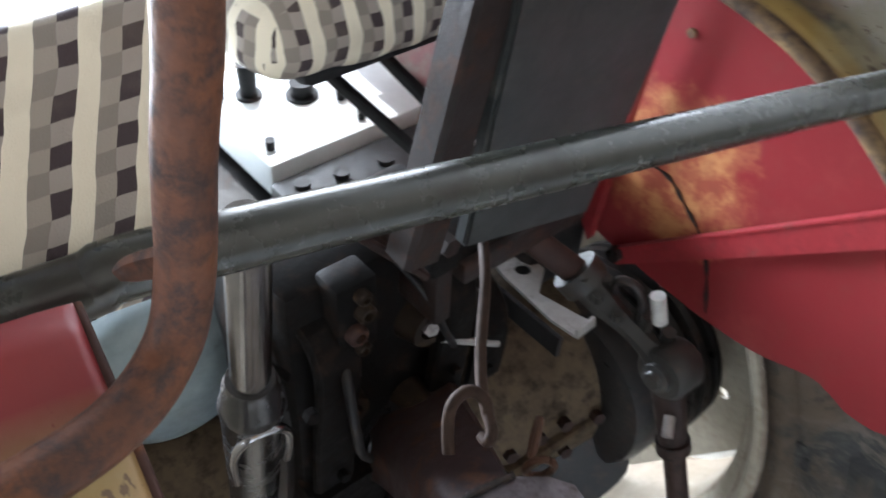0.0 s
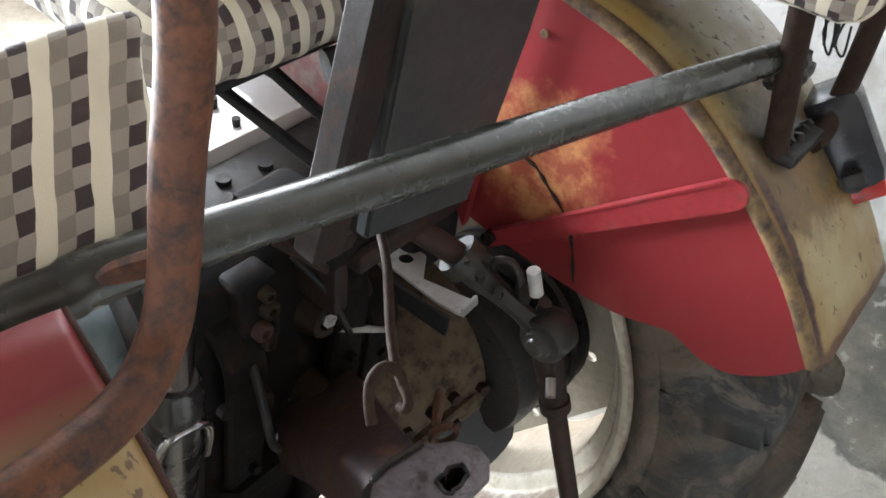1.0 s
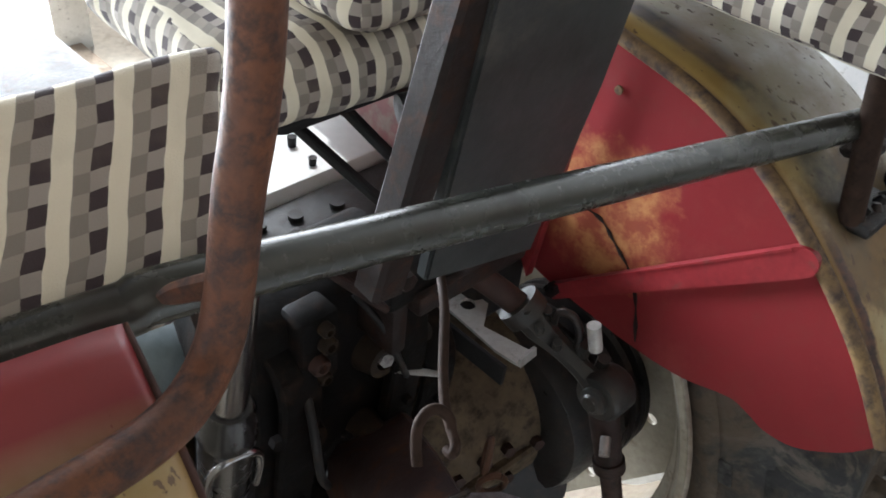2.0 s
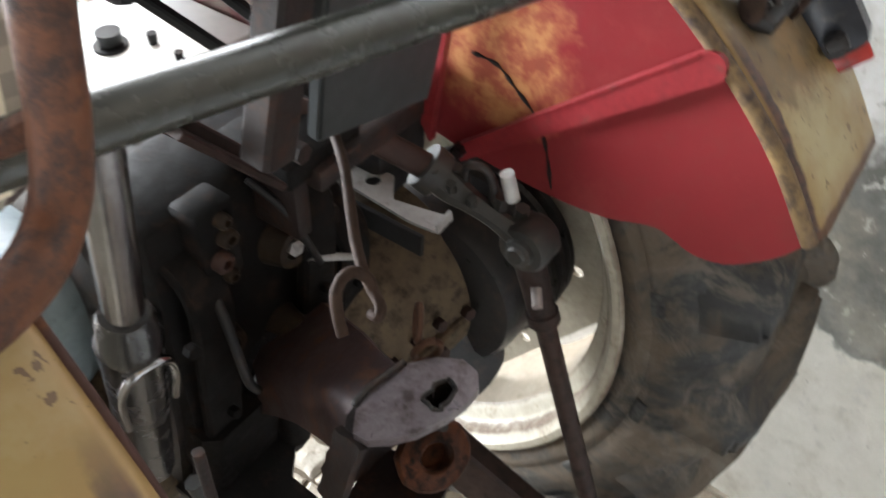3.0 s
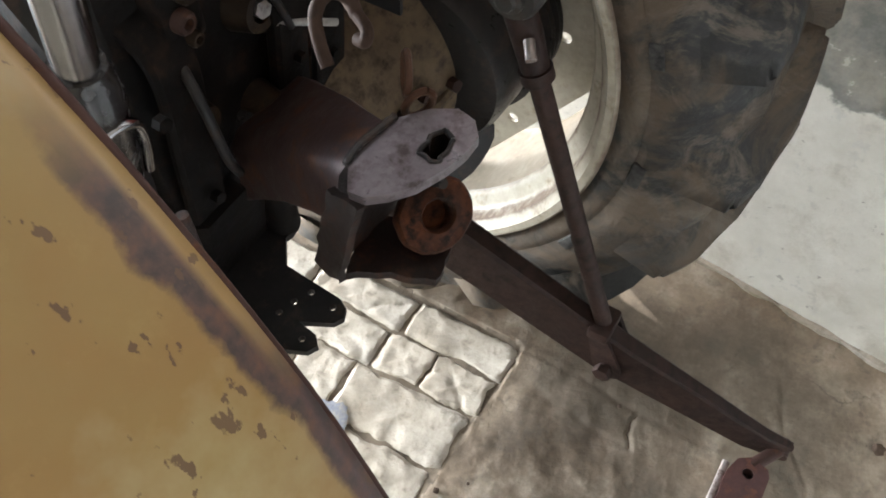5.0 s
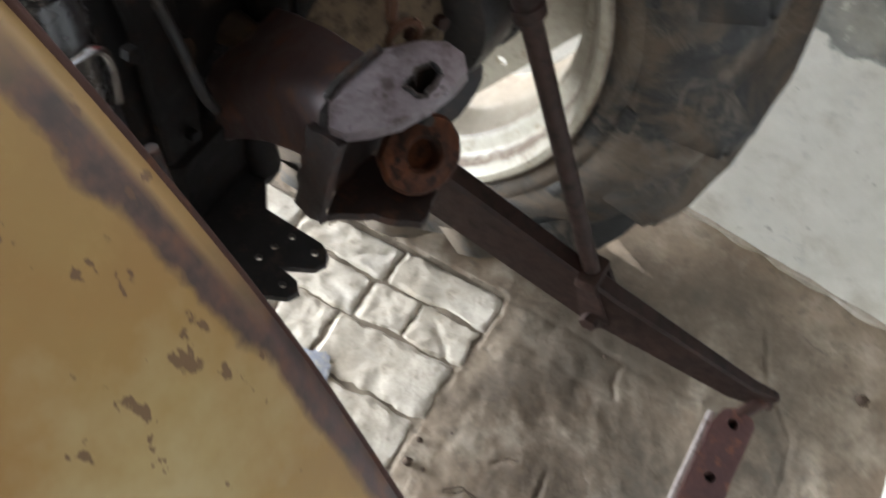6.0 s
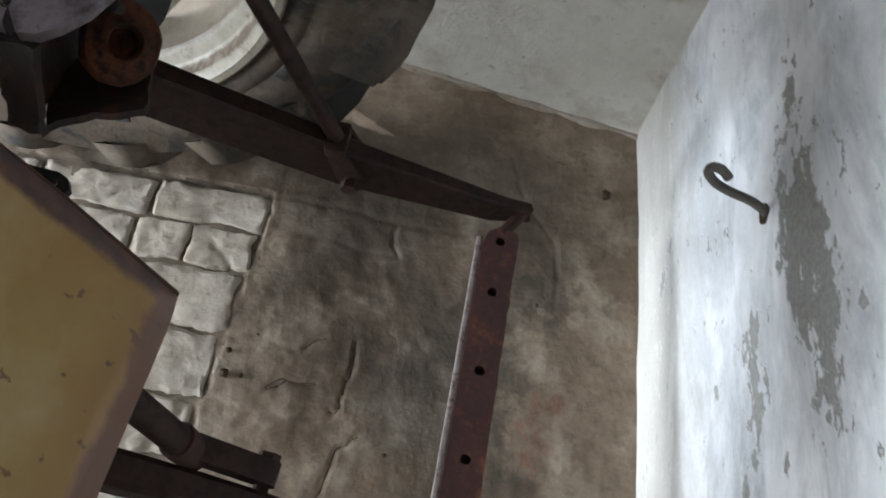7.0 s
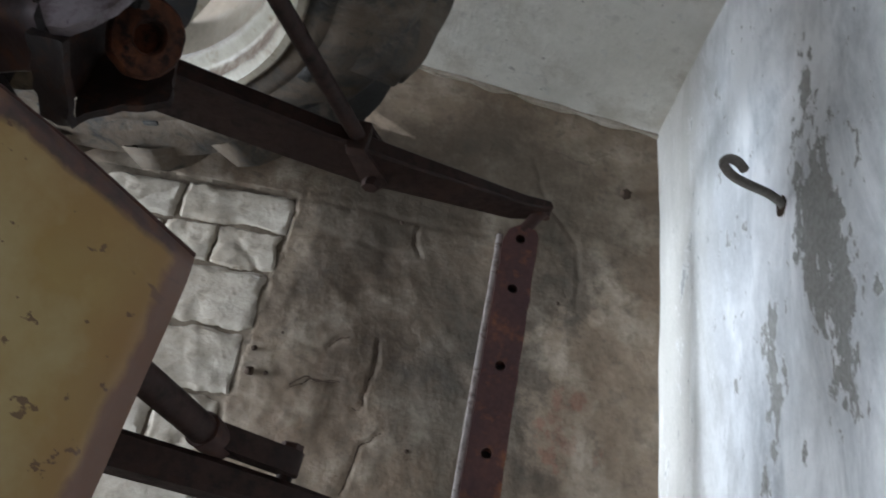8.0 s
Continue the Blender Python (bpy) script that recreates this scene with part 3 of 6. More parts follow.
NECK = mat("purple_brown_rust", worn((0.046, 0.032, 0.034), (0.068, 0.042, 0.040), (0.14, 0.066, 0.036), 13, (0.32, 0.6), 0.3, 100, 0.60, 0.5, spec=0.4))
DRAWBAR = mat("red_brown_drawbar", worn((0.055, 0.030, 0.030), (0.085, 0.04, 0.034), (0.16, 0.065, 0.032), 12, (0.45, 0.7), 0.2, 120, 0.62, 0.4, spec=0.2))
ORANGE_BROWN = mat("rusty_orange_brown", worn((0.13, 0.055, 0.025), (0.09, 0.04, 0.024), (0.2, 0.1, 0.05), 40, (0.6, 0.8), 0.1, 150, 0.62, 0.4, spec=0.2))
TAN_DARK = mat("oily_brown_casting", worn((0.022, 0.015, 0.010), (0.014, 0.010, 0.008), (0.06, 0.036, 0.016), 22, (0.4, 0.6), 0.1, spec=0.12))
GLOSS_BLACK = mat("glossy_black", worn((0.012, 0.014, 0.02), (0.018, 0.02, 0.026), (0.06, 0.055, 0.05), 20, (0.12, 0.3), 0.0, 60, 0.66, 0.25))
HOOK_IRON = mat("grey_hook_iron", worn((0.16, 0.145, 0.13), (0.12, 0.105, 0.09), (0.24, 0.22, 0.2), 60, (0.6, 0.8), 0.2, 200, 0.6, 0.4))
LITTER = mat("dark_litter", worn((0.045, 0.03, 0.022), (0.07, 0.05, 0.035), (0.03, 0.02, 0.016), 60, (0.85, 0.95), spec=0.15))
JOINT_LIGHT = mat("pale_earth", worn((0.50, 0.45, 0.37), (0.44, 0.39, 0.32), (0.34, 0.29, 0.23), 2.0, (0.9, 0.95), 0.0, 30, 0.6, 0.3))


# ---- mesh helpers ----
def link_mesh(name, bm, material, parent=None, label="", smooth=True):
    me = bpy.data.meshes.new(name)
    bmesh.ops.recalc_face_normals(bm, faces=bm.faces)
    bm.to_mesh(me)
    bm.free()
    me.materials.append(material)
    if smooth:
        for p in me.polygons:
            p.use_smooth = True
        me.set_sharp_from_angle(angle=radians(38))
    ob = new(name, me)
    if parent:
        ob.parent = parent
    if label:
        tagged(ob, label)
    return ob


def part(name, bm, material, parent, label="", smooth=True):
    return link_mesh(name, bm, material, parent, label, smooth)


def thing(name, label, category, group="", kind=""):
    ob = new(name)
    ob.empty_display_size = 0.05
    return tagged(ob, label, category, group, kind)


def box(bm, lo, hi, m=None, bevel=0.0):
    g = bmesh.ops.create_cube(bm, size=1.0)
    lo, hi = Vector(lo), Vector(hi)
    mm = Matrix.LocRotScale((lo + hi) / 2, None, hi - lo)
    bmesh.ops.transform(bm, matrix=(m or Matrix()) @ mm, verts=g["verts"])
    if bevel:
        edges = list({e for v in g["verts"] for e in v.link_edges})
        bmesh.ops.bevel(bm, geom=edges, offset=bevel, segments=2, affect="EDGES", profile=0.5)
    return bm


def smooth_line(points, n):
    """Catmull-Rom through the points, n steps a span."""
    p = [Vector(q) for q in points]
    p = [2 * p[0] - p[1]] + p + [2 * p[-1] - p[-2]]
    out = []
    for i in range(1, len(p) - 2):
        for k in range(n):
            t = k / n
            a, b, c, d = p[i - 1], p[i], p[i + 1], p[i + 2]
            out.append(0.5 * (2 * b + (c - a) * t + (2 * a - 5 * b + 4 * c - d) * t * t + (3 * b - a - 3 * c + d) * t ** 3))
    out.append(p[-2])
    return out


def sweep(bm, line, section, closed=True, cap=True, up=(0, 0, 1), scale=None):
    """Sweep a 2D section along a line of points."""
    line = [Vector(p) for p in line]
    rings = []
    side = None
    for i, p in enumerate(line):
        d = (line[min(i + 1, len(line) - 1)] - line[max(i - 1, 0)]).normalized()
        if side is None:
            u = Vector(up)
            if abs(d.dot(u)) > 0.95:
                u = Vector((1, 0, 0)) if abs(d.x) < 0.9 else Vector((0, 1, 0))
            side = d.cross(u).normalized()
        else:
            side = (side - d * side.dot(d)).normalized()
        top = side.cross(d)
        k = scale[i] if scale else 1.0
        rings.append([bm.verts.new(p + side * a * k + top * b * k) for a, b in section])
    n = len(section)
    for r0, r1 in zip(rings, rings[1:]):
        for j in range(n if closed else n - 1):
            bm.faces.new((r0[j], r0[(j + 1) % n], r1[(j + 1) % n], r1[j]))
    if cap and closed:
        bm.faces.new(rings[0][::-1])
        bm.faces.new(rings[-1])
    return bm


def circle(r, n=16):
    return [(r * math.cos(2 * math.pi * i / n), r * math.sin(2 * math.pi * i / n)) for i in range(n)]


def rect(w, h, r=0.002):
    """Rectangle with clipped corners, as a section."""
    w, h = w / 2, h / 2
    return [(w - r, -h), (w, -h + r), (w, h - r), (w - r, h), (-w + r, h), (-w, h - r), (-w, -h + r), (-w + r, -h)]


def rod(bm, points, r, n=14, steps=6):
    return sweep(bm, smooth_line(points, steps) if len(points) > 2 else points, circle(r, n))


def lathe(bm, profile, axis="x", centre=(0, 0, 0), n=72, a0=0.0, a1=2 * math.pi):
    """Turn (along, radius) pairs about an axis through centre."""
    c = Vector(centre)
    full = abs(a1 - a0 - 2 * math.pi) < 1e-6
    rings = []
    for i in range(n if full else n + 1):
        a = a0 + (a1 - a0) * i / n
        co, si = math.cos(a), math.sin(a)
        ring = []
        for s, r in profile:
            v = {"x": (s, r * co, r * si), "y": (r * co, s, r * si), "z": (r * co, r * si, s)}[axis]
            ring.append(bm.verts.new(c + Vector(v)))
        rings.append(ring)
    m = len(rings)
    for i in range(m if full else m - 1):
        r0, r1 = rings[i], rings[(i + 1) % m]
        for j in range(len(profile) - 1):
            bm.faces.new((r0[j], r0[j + 1], r1[j + 1], r1[j]))
    return bm


def cyl(bm, p0, p1, r0, r1=None, n=20):
    p0, p1 = Vector(p0), Vector(p1)
    return sweep(bm, [p0, p1], circle(1.0, n), scale=[r0, r1 if r1 else r0])


def plate(bm, outline, thick, m, holes=()):
    """A flat plate: outline in 2D (counter-clockwise), thickness along local z, round holes (x, y, r)."""
    edges = []
    def loop(pts):
        vs = [bm.verts.new((x, y, 0)) for x, y in pts]
        return [bm.edges.new((vs[i], vs[(i + 1) % len(vs)])) for i in range(len(vs))]
    start = set(bm.verts)
    edges += loop(outline)
    for x, y, r in holes:
        edges += loop([(x + r * math.cos(2 * math.pi * i / 14), y + r * math.sin(2 * math.pi * i / 14)) for i in range(14)])
    g = bmesh.ops.triangle_fill(bm, use_beauty=True, use_dissolve=False, edges=edges)
    faces = [f for f in g["geom"] if isinstance(f, bmesh.types.BMFace)]
    ext = bmesh.ops.extrude_face_region(bm, geom=faces)
    up = [v for v in ext["geom"] if isinstance(v, bmesh.types.BMVert)]
    bmesh.ops.translate(bm, vec=(0, 0, thick), verts=up)
    bmesh.ops.transform(bm, matrix=m, verts=[v for v in bm.verts if v not in start])
    return bm


def tongue(length, w0, w1, n=8):
    """Outline of a bar end: straight at x = 0 (width w0), rounded at x = length (width w1)."""
    pts = [(0, -w0 / 2)]
    r = w1 / 2
    for i in range(n + 1):
        a = -math.pi / 2 + math.pi * i / n
        pts.append((length - r + r * math.cos(a), r * math.sin(a)))
    return pts + [(0, w0 / 2)]


def frame_of(origin, xdir, normal):
    x = Vector(xdir).normalized()
    z = Vector(normal)
    z = (z - x * z.dot(x)).normalized()
    y = z.cross(x)
    return Matrix(((x.x, y.x, z.x, origin[0]), (x.y, y.y, z.y, origin[1]), (x.z, y.z, z.z, origin[2]), (0, 0, 0, 1)))


def nut(bm, p, d, r, h):
    p, d = Vector(p), Vector(d).normalized()
    return sweep(bm, [p, p + d * h], circle(r, 6))


def B():
    return bmesh.new()


# ---- the shed ----
WX, WY = 0.668, -1.121
DOOR0, DOOR1, DOORH = -0.10, 2.6, 2.3


def rough_wall(name, origin, across, up, w, h, nx, ny, material, label, amp=0.006, thick=0.15, normal=(0, 0, 0)):
    """A plastered wall with an uneven face: a sheet of quads, bulged by noise, with a flat back."""
    bm = B()
    o, a, u, n = Vector(origin), Vector(across), Vector(up), Vector(normal)
    front = []
    for j in range(ny + 1):
        row = []
        for i in range(nx + 1):
            p = o + a * (w * i / nx) + u * (h * j / ny)
            k = noise.noise(p * 2.3) * amp + noise.noise(p * 9.0) * amp * 0.35
            if i in (0, nx):
                k = min(k, 0.0)
            row.append(bm.verts.new(p + n * k))
        front.append(row)
    for j in range(ny):
        for i in range(nx):
            bm.faces.new((front[j][i], front[j][i + 1], front[j + 1][i + 1], front[j + 1][i]))
    rim = front[0] + [r[-1] for r in front[1:]] + front[-1][-2::-1] + [r[0] for r in front[-2:0:-1]]
    back = [bm.verts.new(v.co - n * (thick + (v.co - o).dot(n))) for v in rim]
    m = len(rim)
    for i in range(m):
        bm.faces.new((rim[i], back[i], back[(i + 1) % m], rim[(i + 1) % m]))
    bm.faces.new(back[::-1])
    return tagged(link_mesh(name, bm, material), label, "wall", kind="structure")


# joints and cracks that show through the cement: points along each, width, depth
SEAMS = (
    ([(0.335, -0.655), (0.30, -0.652), (0.268, -0.668)], 0.003, 0.003),
    ([(0.268, -0.668), (0.262, -0.60), (0.275, -0.52), (0.262, -0.405)], 0.006, 0.0015),
    ([(0.340, -0.40), (0.346, -0.53), (0.338, -0.655), (0.345, -0.80)], 0.006, 0.002),
    ([(0.075, -0.628), (0.035, -0.634), (-0.022, -0.624), (-0.062, -0.622), (-0.066, -0.608)], 0.003, 0.0035),
    ([(-0.10, -0.668), (-0.125, -0.640), (-0.160, -0.632), (-0.215, -0.622)], 0.0032, 0.003),
    ([(-0.045, -0.487), (-0.032, -0.51), (-0.022, -0.525), (-0.026, -0.55), (-0.018, -0.576)], 0.003, 0.003),
    ([(0.075, -0.575), (0.062, -0.555), (0.050, -0.54)], 0.004, 0.003),
    ([(0.040, -0.39), (0.050, -0.45), (0.038, -0.52)], 0.005, 0.0015),
    ([(-0.075, -0.385), (-0.090, -0.47), (-0.082, -0.56), (-0.07, -0.62)], 0.005, 0.0015),
    ([(0.42, -0.50), (0.41, -0.58), (0.45, -0.63)], 0.0035, 0.003),
    ([(0.55, -0.86), (0.45, -0.90), (0.36, -0.97), (0.21, -0.99)], 0.004, 0.002),
)


def brick_bed(x, y):
    """Where bare bricks lie in the floor, in a bed of dirt."""
    ragged = 0.007 + 0.010 * noise.noise(Vector((x * 26, y * 26, 3)))
    return -0.75 < x < 0.345 + ragged - 0.04 * (y + 0.4) and y > -0.401 - ragged + 0.045 * (0.34 - x)


def floor_height(xs, ys):
    """Heights of the trowelled floor on a grid: lumps, sunk seams, and the bed under the bricks."""
    z = np.zeros((len(ys), len(xs)))
    for j, y in enumerate(ys):
        for i, x in enumerate(xs):
            if brick_bed(x, y):
                z[j, i] = -0.0065 + noise.noise(Vector((x * 11, y * 11, 0))) * 0.008
            else:
                z[j, i] = noise.noise(Vector((x * 3, y * 3, 0))) * 0.004 + noise.noise(Vector((x * 11, y * 11, 2))) * 0.0035 + noise.noise(Vector((x * 34, y * 34, 5))) * 0.0014 - 0.002
    gx, gy = np.meshgrid(xs, ys)
    for pts, width, depth in SEAMS:
        line = smooth_line([(x, y, 0.0) for x, y in pts], 6)
        line = [p + Vector((noise.noise(p * 50), noise.noise(p * 50 + Vector((7, 0, 0))), 0)) * 0.007 for p in line]
        best = np.full(gx.shape, 9.0)
        for a, b in zip(line, line[1:]):
            dx, dy = b.x - a.x, b.y - a.y
            f = np.clip(((gx - a.x) * dx + (gy - a.y) * dy) / max(dx * dx + dy * dy, 1e-9), 0, 1)
            best = np.minimum(best, np.hypot(gx - a.x - f * dx, gy - a.y - f * dy))
        z -= depth * np.exp(-(best / width) ** 2)
    return z


xs = np.concatenate([np.linspace(-3.6, -0.40, 34)[:-1], np.arange(-0.40, 0.74, 0.0045), np.linspace(0.745, WX + 0.2, 5)])
ys = np.concatenate([np.linspace(-1.45, -1.18, 6)[:-1], np.arange(-1.18, -0.34, 0.0045), np.linspace(-0.33, 0.3, 60), np.linspace(0.34, 4.75, 45)])
zs = floor_height(xs, ys)
w_ = len(xs)
verts = [(x, y, zs[j, i]) for j, y in enumerate(ys) for i, x in enumerate(xs)]
faces = [(j * w_ + i, j * w_ + i + 1, (j + 1) * w_ + i + 1, (j + 1) * w_ + i) for j in range(len(ys) - 1) for i in range(w_ - 1)]
me = bpy.data.meshes.new("floor")
me.from_pydata(verts, [], faces)
me.materials.append(FLOOR_MAT)
me.materials.append(JOINT)
for p in me.polygons:
    p.use_smooth = True
    if brick_bed(p.center.x, p.center.y):
        p.material_index = 1
floor = tagged(new("floor", me), "dusty grey-brown cement and brick shed floor with dark stains and painted shade", "floor", kind="structure")

# dirt packed into the sharpest seams
for pts, _, depth in SEAMS:
    if depth < 0.003:
        continue
    bm = B()
    line = smooth_line([(x, y, 0.0) for x, y in pts], 8)
    line = [p + Vector((noise.noise(p * 50), noise.noise(p * 50 + Vector((7, 0, 0))), 0)) * 0.007 for p in line]
    line = [Vector((p.x, p.y, float(floor_height([p.x], [p.y])[0, 0]) + 0.0012)) for p in line]
    sweep(bm, line, [(0.0013, -0.0012), (0.0013, 0.0002), (-0.0013, 0.0002), (-0.0013, -0.0012)], scale=[0.25 + 1.5 * abs(noise.noise(p * 60)) + 0.5 * math.sin(math.pi * i / len(line)) for i, p in enumerate(line)])
    part("crack", bm, LITTER, floor, "thin dirt-filled crack")

EA = Vector((0.12, 1, 0)).normalized()
rough_wall("wall_east", Vector((WX, WY, -0.05)) - EA * 0.15, EA, (0, 0, 1), DOOR0 - WY + 0.15, 3.05, 40, 90, PLASTER, "plaster wall, white above and damp grey below", 0.007, normal=(-EA.y, EA.x, 0))
bm = B()
line = [Vector((WX - 0.002, WY, 0.0)) + EA * (0.012 * k) for k in range(90)]
line = [p + Vector((0.005 * noise.noise(p * 14), 0, 0.001 + 0.002 * noise.noise(p * 9))) for p in line]
sweep(bm, line, [(0.013, -0.006), (0.006, 0.002), (0.0, 0.007), (-0.012, 0.008), (-0.012, -0.006)], scale=[max(0.35, 0.9 + 1.1 * noise.noise(p * 17)) for p in line])
part("mortar_fillet", bm, BRICK, floor, "crumbly tan mortar along the foot of the wall")
SA = Vector((1, 0.067, 0)).normalized()
wall_south = rough_wall("wall_south", Vector((WX + 0.1, WY + 0.0067, -0.05)) - SA * 4.5, SA, (0, 0, 1), 4.5, 1.10, 150, 50, WASH, "whitewashed wall with peeling grey patches", 0.009, normal=(-SA.y, SA.x, 0))
# unseen upper wall, given a dark colour to hold down bounced light
rough_wall("wall_south_upper", Vector((WX + 0.1, WY + 0.0067, 1.052)) - SA * 4.5, SA, (0, 0, 1), 4.5, 1.95, 40, 20, DARK_UPPER, "dark upper wall, unseen, added to cut bounced light", 0.009, normal=(-SA.y, SA.x, 0))
bm = B()
box(bm, (WX + 0.1, DOOR0, DOORH), (WX + 0.25, DOOR1, 3.0))
box(bm, (WX + 0.1, DOOR1, -0.05), (WX + 0.25, 4.8, 3.0))
tagged(link_mesh("wall_east_lintel", bm, PLASTER, smooth=False), "plaster wall over and beside the side doorway", "wall", kind="structure")
# unseen west wall, kept dull to weaken bounced light
bm = B()
box(bm, (-3.75, WY - 0.5, -0.05), (-3.6, 4.8, 3.0))
tagged(link_mesh("wall_west", bm, DULL_WALL, smooth=False), "plain dull wall, unseen, added to close the shed", "wall", kind="structure")
bm = B()
box(bm, (-3.6, 4.65, -0.05), (-2.4, 4.8, 3.0))
box(bm, (0.5, 4.65, -0.05), (WX + 0.1, 4.8, 3.0))
box(bm, (-2.4, 4.65, 2.3), (0.5, 4.8, 3.0))
tagged(link_mesh("wall_north", bm, DULL_WALL, smooth=False), "whitewashed wall with a wide open doorway", "wall", kind="structure")
# unseen ceiling, added dark so that little light bounces back down
bm = B()
box(bm, (-3.75, WY - 0.5, 3.0), (WX + 0.3, 1.0, 3.12))
tagged(link_mesh("ceiling", bm, DARK_CEILING, smooth=False), "dark ceiling, unseen, added to block and absorb light", "ceiling", kind="structure")
bm = B()
box(bm, (WX + 0.2, DOOR0, -0.10), (40, 40, -0.03))
box(bm, (WX + 0.2, -40, -0.10), (40, DOOR0, -0.031))
tagged(link_mesh("ground", bm, JOINT_LIGHT, smooth=False), "pale dry earth yard outside the doorway", "ground", kind="structure")

# ---- tractor ----
AZ = 0.68
tractor = thing("tractor", "old red and cream tractor parked rear-on to a wall", "tractor")


def build_wheel(side):
    wheel = new("rear_wheel")
    wheel.parent = tractor
    tagged(wheel, "rear wheel with muddy lugged tyre and cream rim")
    bm = B()
    sect = [(0.352, 0.470), (0.341, 0.492), (0.337, 0.505), (0.341, 0.516), (0.336, 0.530), (0.337, 0.556), (0.347, 0.590), (0.364, 0.622), (0.395, 0.640), (0.44, 0.646), (0.49, 0.648), (0.54, 0.646), (0.575, 0.636), (0.60, 0.612), (0.612, 0.575), (0.612, 0.53), (0.606, 0.495), (0.598, 0.470)]
    lathe(bm, sect, n=128)
    for v in bm.verts:
        sag = max(0.0, (-v.co.z - 0.44) / 0.2)
        if v.co.x < 0.42:
            v.co.x -= 0.018 * min(sag, 1.0) * min((v.co.yz.length - 0.47) / 0.12, 1.0)
            if v.co.yz.length > 0.60:
                v.co.x -= 0.018 * min(sag, 1.0)
        elif v.co.x < 0.57 and v.co.yz.length > 0.60:
            v.co.z = max(v.co.z - 0.032 * min(sag, 1.0) ** 2, -0.676)
    tyre = part("tyre", bm, RUBBER, wheel, "worn tractor tyre caked with dry mud")
    # slanted lugs from each shoulder past the middle
    rnd = random.Random(4)
    meshes = []
    for s in (0, 1):
        for var in range(3):
            bm = B()
            bot, top = [], []
            for i in range(7):
                f = i / 6
                x = (0.342 + 0.155 * f) if s == 0 else (0.602 - 0.145 * f)
                ang = -0.25 * f ** 0.85
                off = abs(x - 0.477) / 0.125
                dome = 0.644 - 0.046 * off ** 3
                crest = 0.680 - 0.010 * off ** 3 + rnd.uniform(-0.004, 0.001)
                if f == 0:
                    dome, crest = 0.588, 0.655
                half = (0.019 + 0.008 * (1 - f) + rnd.uniform(-0.002, 0.002)) / 0.65
                for lst, r, hw in ((bot, dome - 0.012, half * 1.55), (top, crest, half)):
                    for sg in (-1, 1):
                        t = ang + sg * hw
                        lst.append(bm.verts.new((x, r * math.cos(t), r * math.sin(t))))
            for i in range(6):
                j = 2 * i
                bm.faces.new((top[j], top[j + 1], top[j + 3], top[j + 2]))
                bm.faces.new((bot[j], top[j], top[j + 2], bot[j + 2]))
                bm.faces.new((bot[j + 1], bot[j + 3], top[j + 3], top[j + 1]))
            bm.faces.new((bot[0], bot[1], top[1], top[0]))
            bm.faces.new((bot[12], top[12], top[13], bot[13]))
            bmesh.ops.recalc_face_normals(bm, faces=bm.faces)
            me = bpy.data.meshes.new("lug")
            bmesh.ops.bevel(bm, geom=[e for e in bm.edges if len(e.link_faces) == 2 and e.calc_face_angle(0) > 0.6], offset=0.006, segments=2, affect="EDGES")
            bm.to_mesh(me)
            bm.free()
            for p in me.polygons:
                p.use_smooth = True
            me.materials.append(RUBBER)
            meshes.append(me)
    for k in range(16):
        bm = B()
        a = 2 * math.pi * k / 16 + 0.12
        c_, s_ = math.cos(a), math.sin(a)
        wide = rnd.uniform(0.016, 0.034)
        box(bm, (0.3345, -0.010, -wide), (0.341, 0.010, wide), Matrix(((1, 0, 0, 0), (0, c_, -s_, 0.526 * c_), (0, s_, c_, 0.526 * s_), (0, 0, 0, 1))), 0.003)
        part("raised_mark", bm, DUSTY_RUBBER, wheel)
    n = 19
    for k in range(n):
        for s in (0, 1):
            lug = new("lug", meshes[3 * s + rnd.randrange(3)])
            lug.parent = wheel
            turn = 2 * math.pi * (k + 0.5 * s + rnd.uniform(-0.02, 0.02)) / n - 0.1
            sag = max(0.0, -math.sin(turn) - 0.55) / 0.45
            lug.matrix_basis = Matrix.Translation((-0.026 * sag * (1 - s), 0, 0)) @ Matrix.Rotation(turn, 4, "X")
    bm = B()
    lathe(bm, [(0.352, 0.466), (0.345, 0.474), (0.341, 0.478), (0.337, 0.474), (0.338, 0.462), (0.346, 0.455), (0.352, 0.448), (0.372, 0.446), (0.380, 0.440), (0.384, 0.428), (0.396, 0.418), (0.46, 0.416), (0.55, 0.420), (0.56, 0.442), (0.595, 0.446), (0.606, 0.472), (0.600, 0.478)], n=128)
    lathe(bm, [(0.352, 0.470), (0.392, 0.455), (0.404, 0.432), (0.55, 0.432), (0.56, 0.455), (0.598, 0.47)], n=128)
    part("rim", bm, CREAM, wheel, "cream painted steel rim with rust streaks")
    bm = B()
    outline = []
    for i in range(180):
        a = 2 * math.pi * i / 180
        r = 0.414
        for k in range(4):
            d = math.cos(a - (math.pi * 1.195 + k * math.pi / 2))
            if d > 0.5:
                r = min(r, 0.372 / d)
        outline.append((r * math.cos(a), r * math.sin(a)))
    holes = [(0.345 * math.cos(a), 0.345 * math.sin(a), 0.0095) for a in [math.pi * 1.005 + 2 * math.pi * k / 10 for k in range(10)]]
    plate(bm, outline, 0.007, Matrix(((0, 0, 1, 0.468), (1, 0, 0, 0), (0, 1, 0, 0), (0, 0, 0, 1))), holes)
    part("wheel_disc", bm, CREAM, wheel, "cream wheel disc with bolt holes")
    for k in range(4):
        a = math.pi * 1.195 + math.pi / 4 + k * math.pi / 2
        bm = B()
        c, s_ = math.cos(a), math.sin(a)
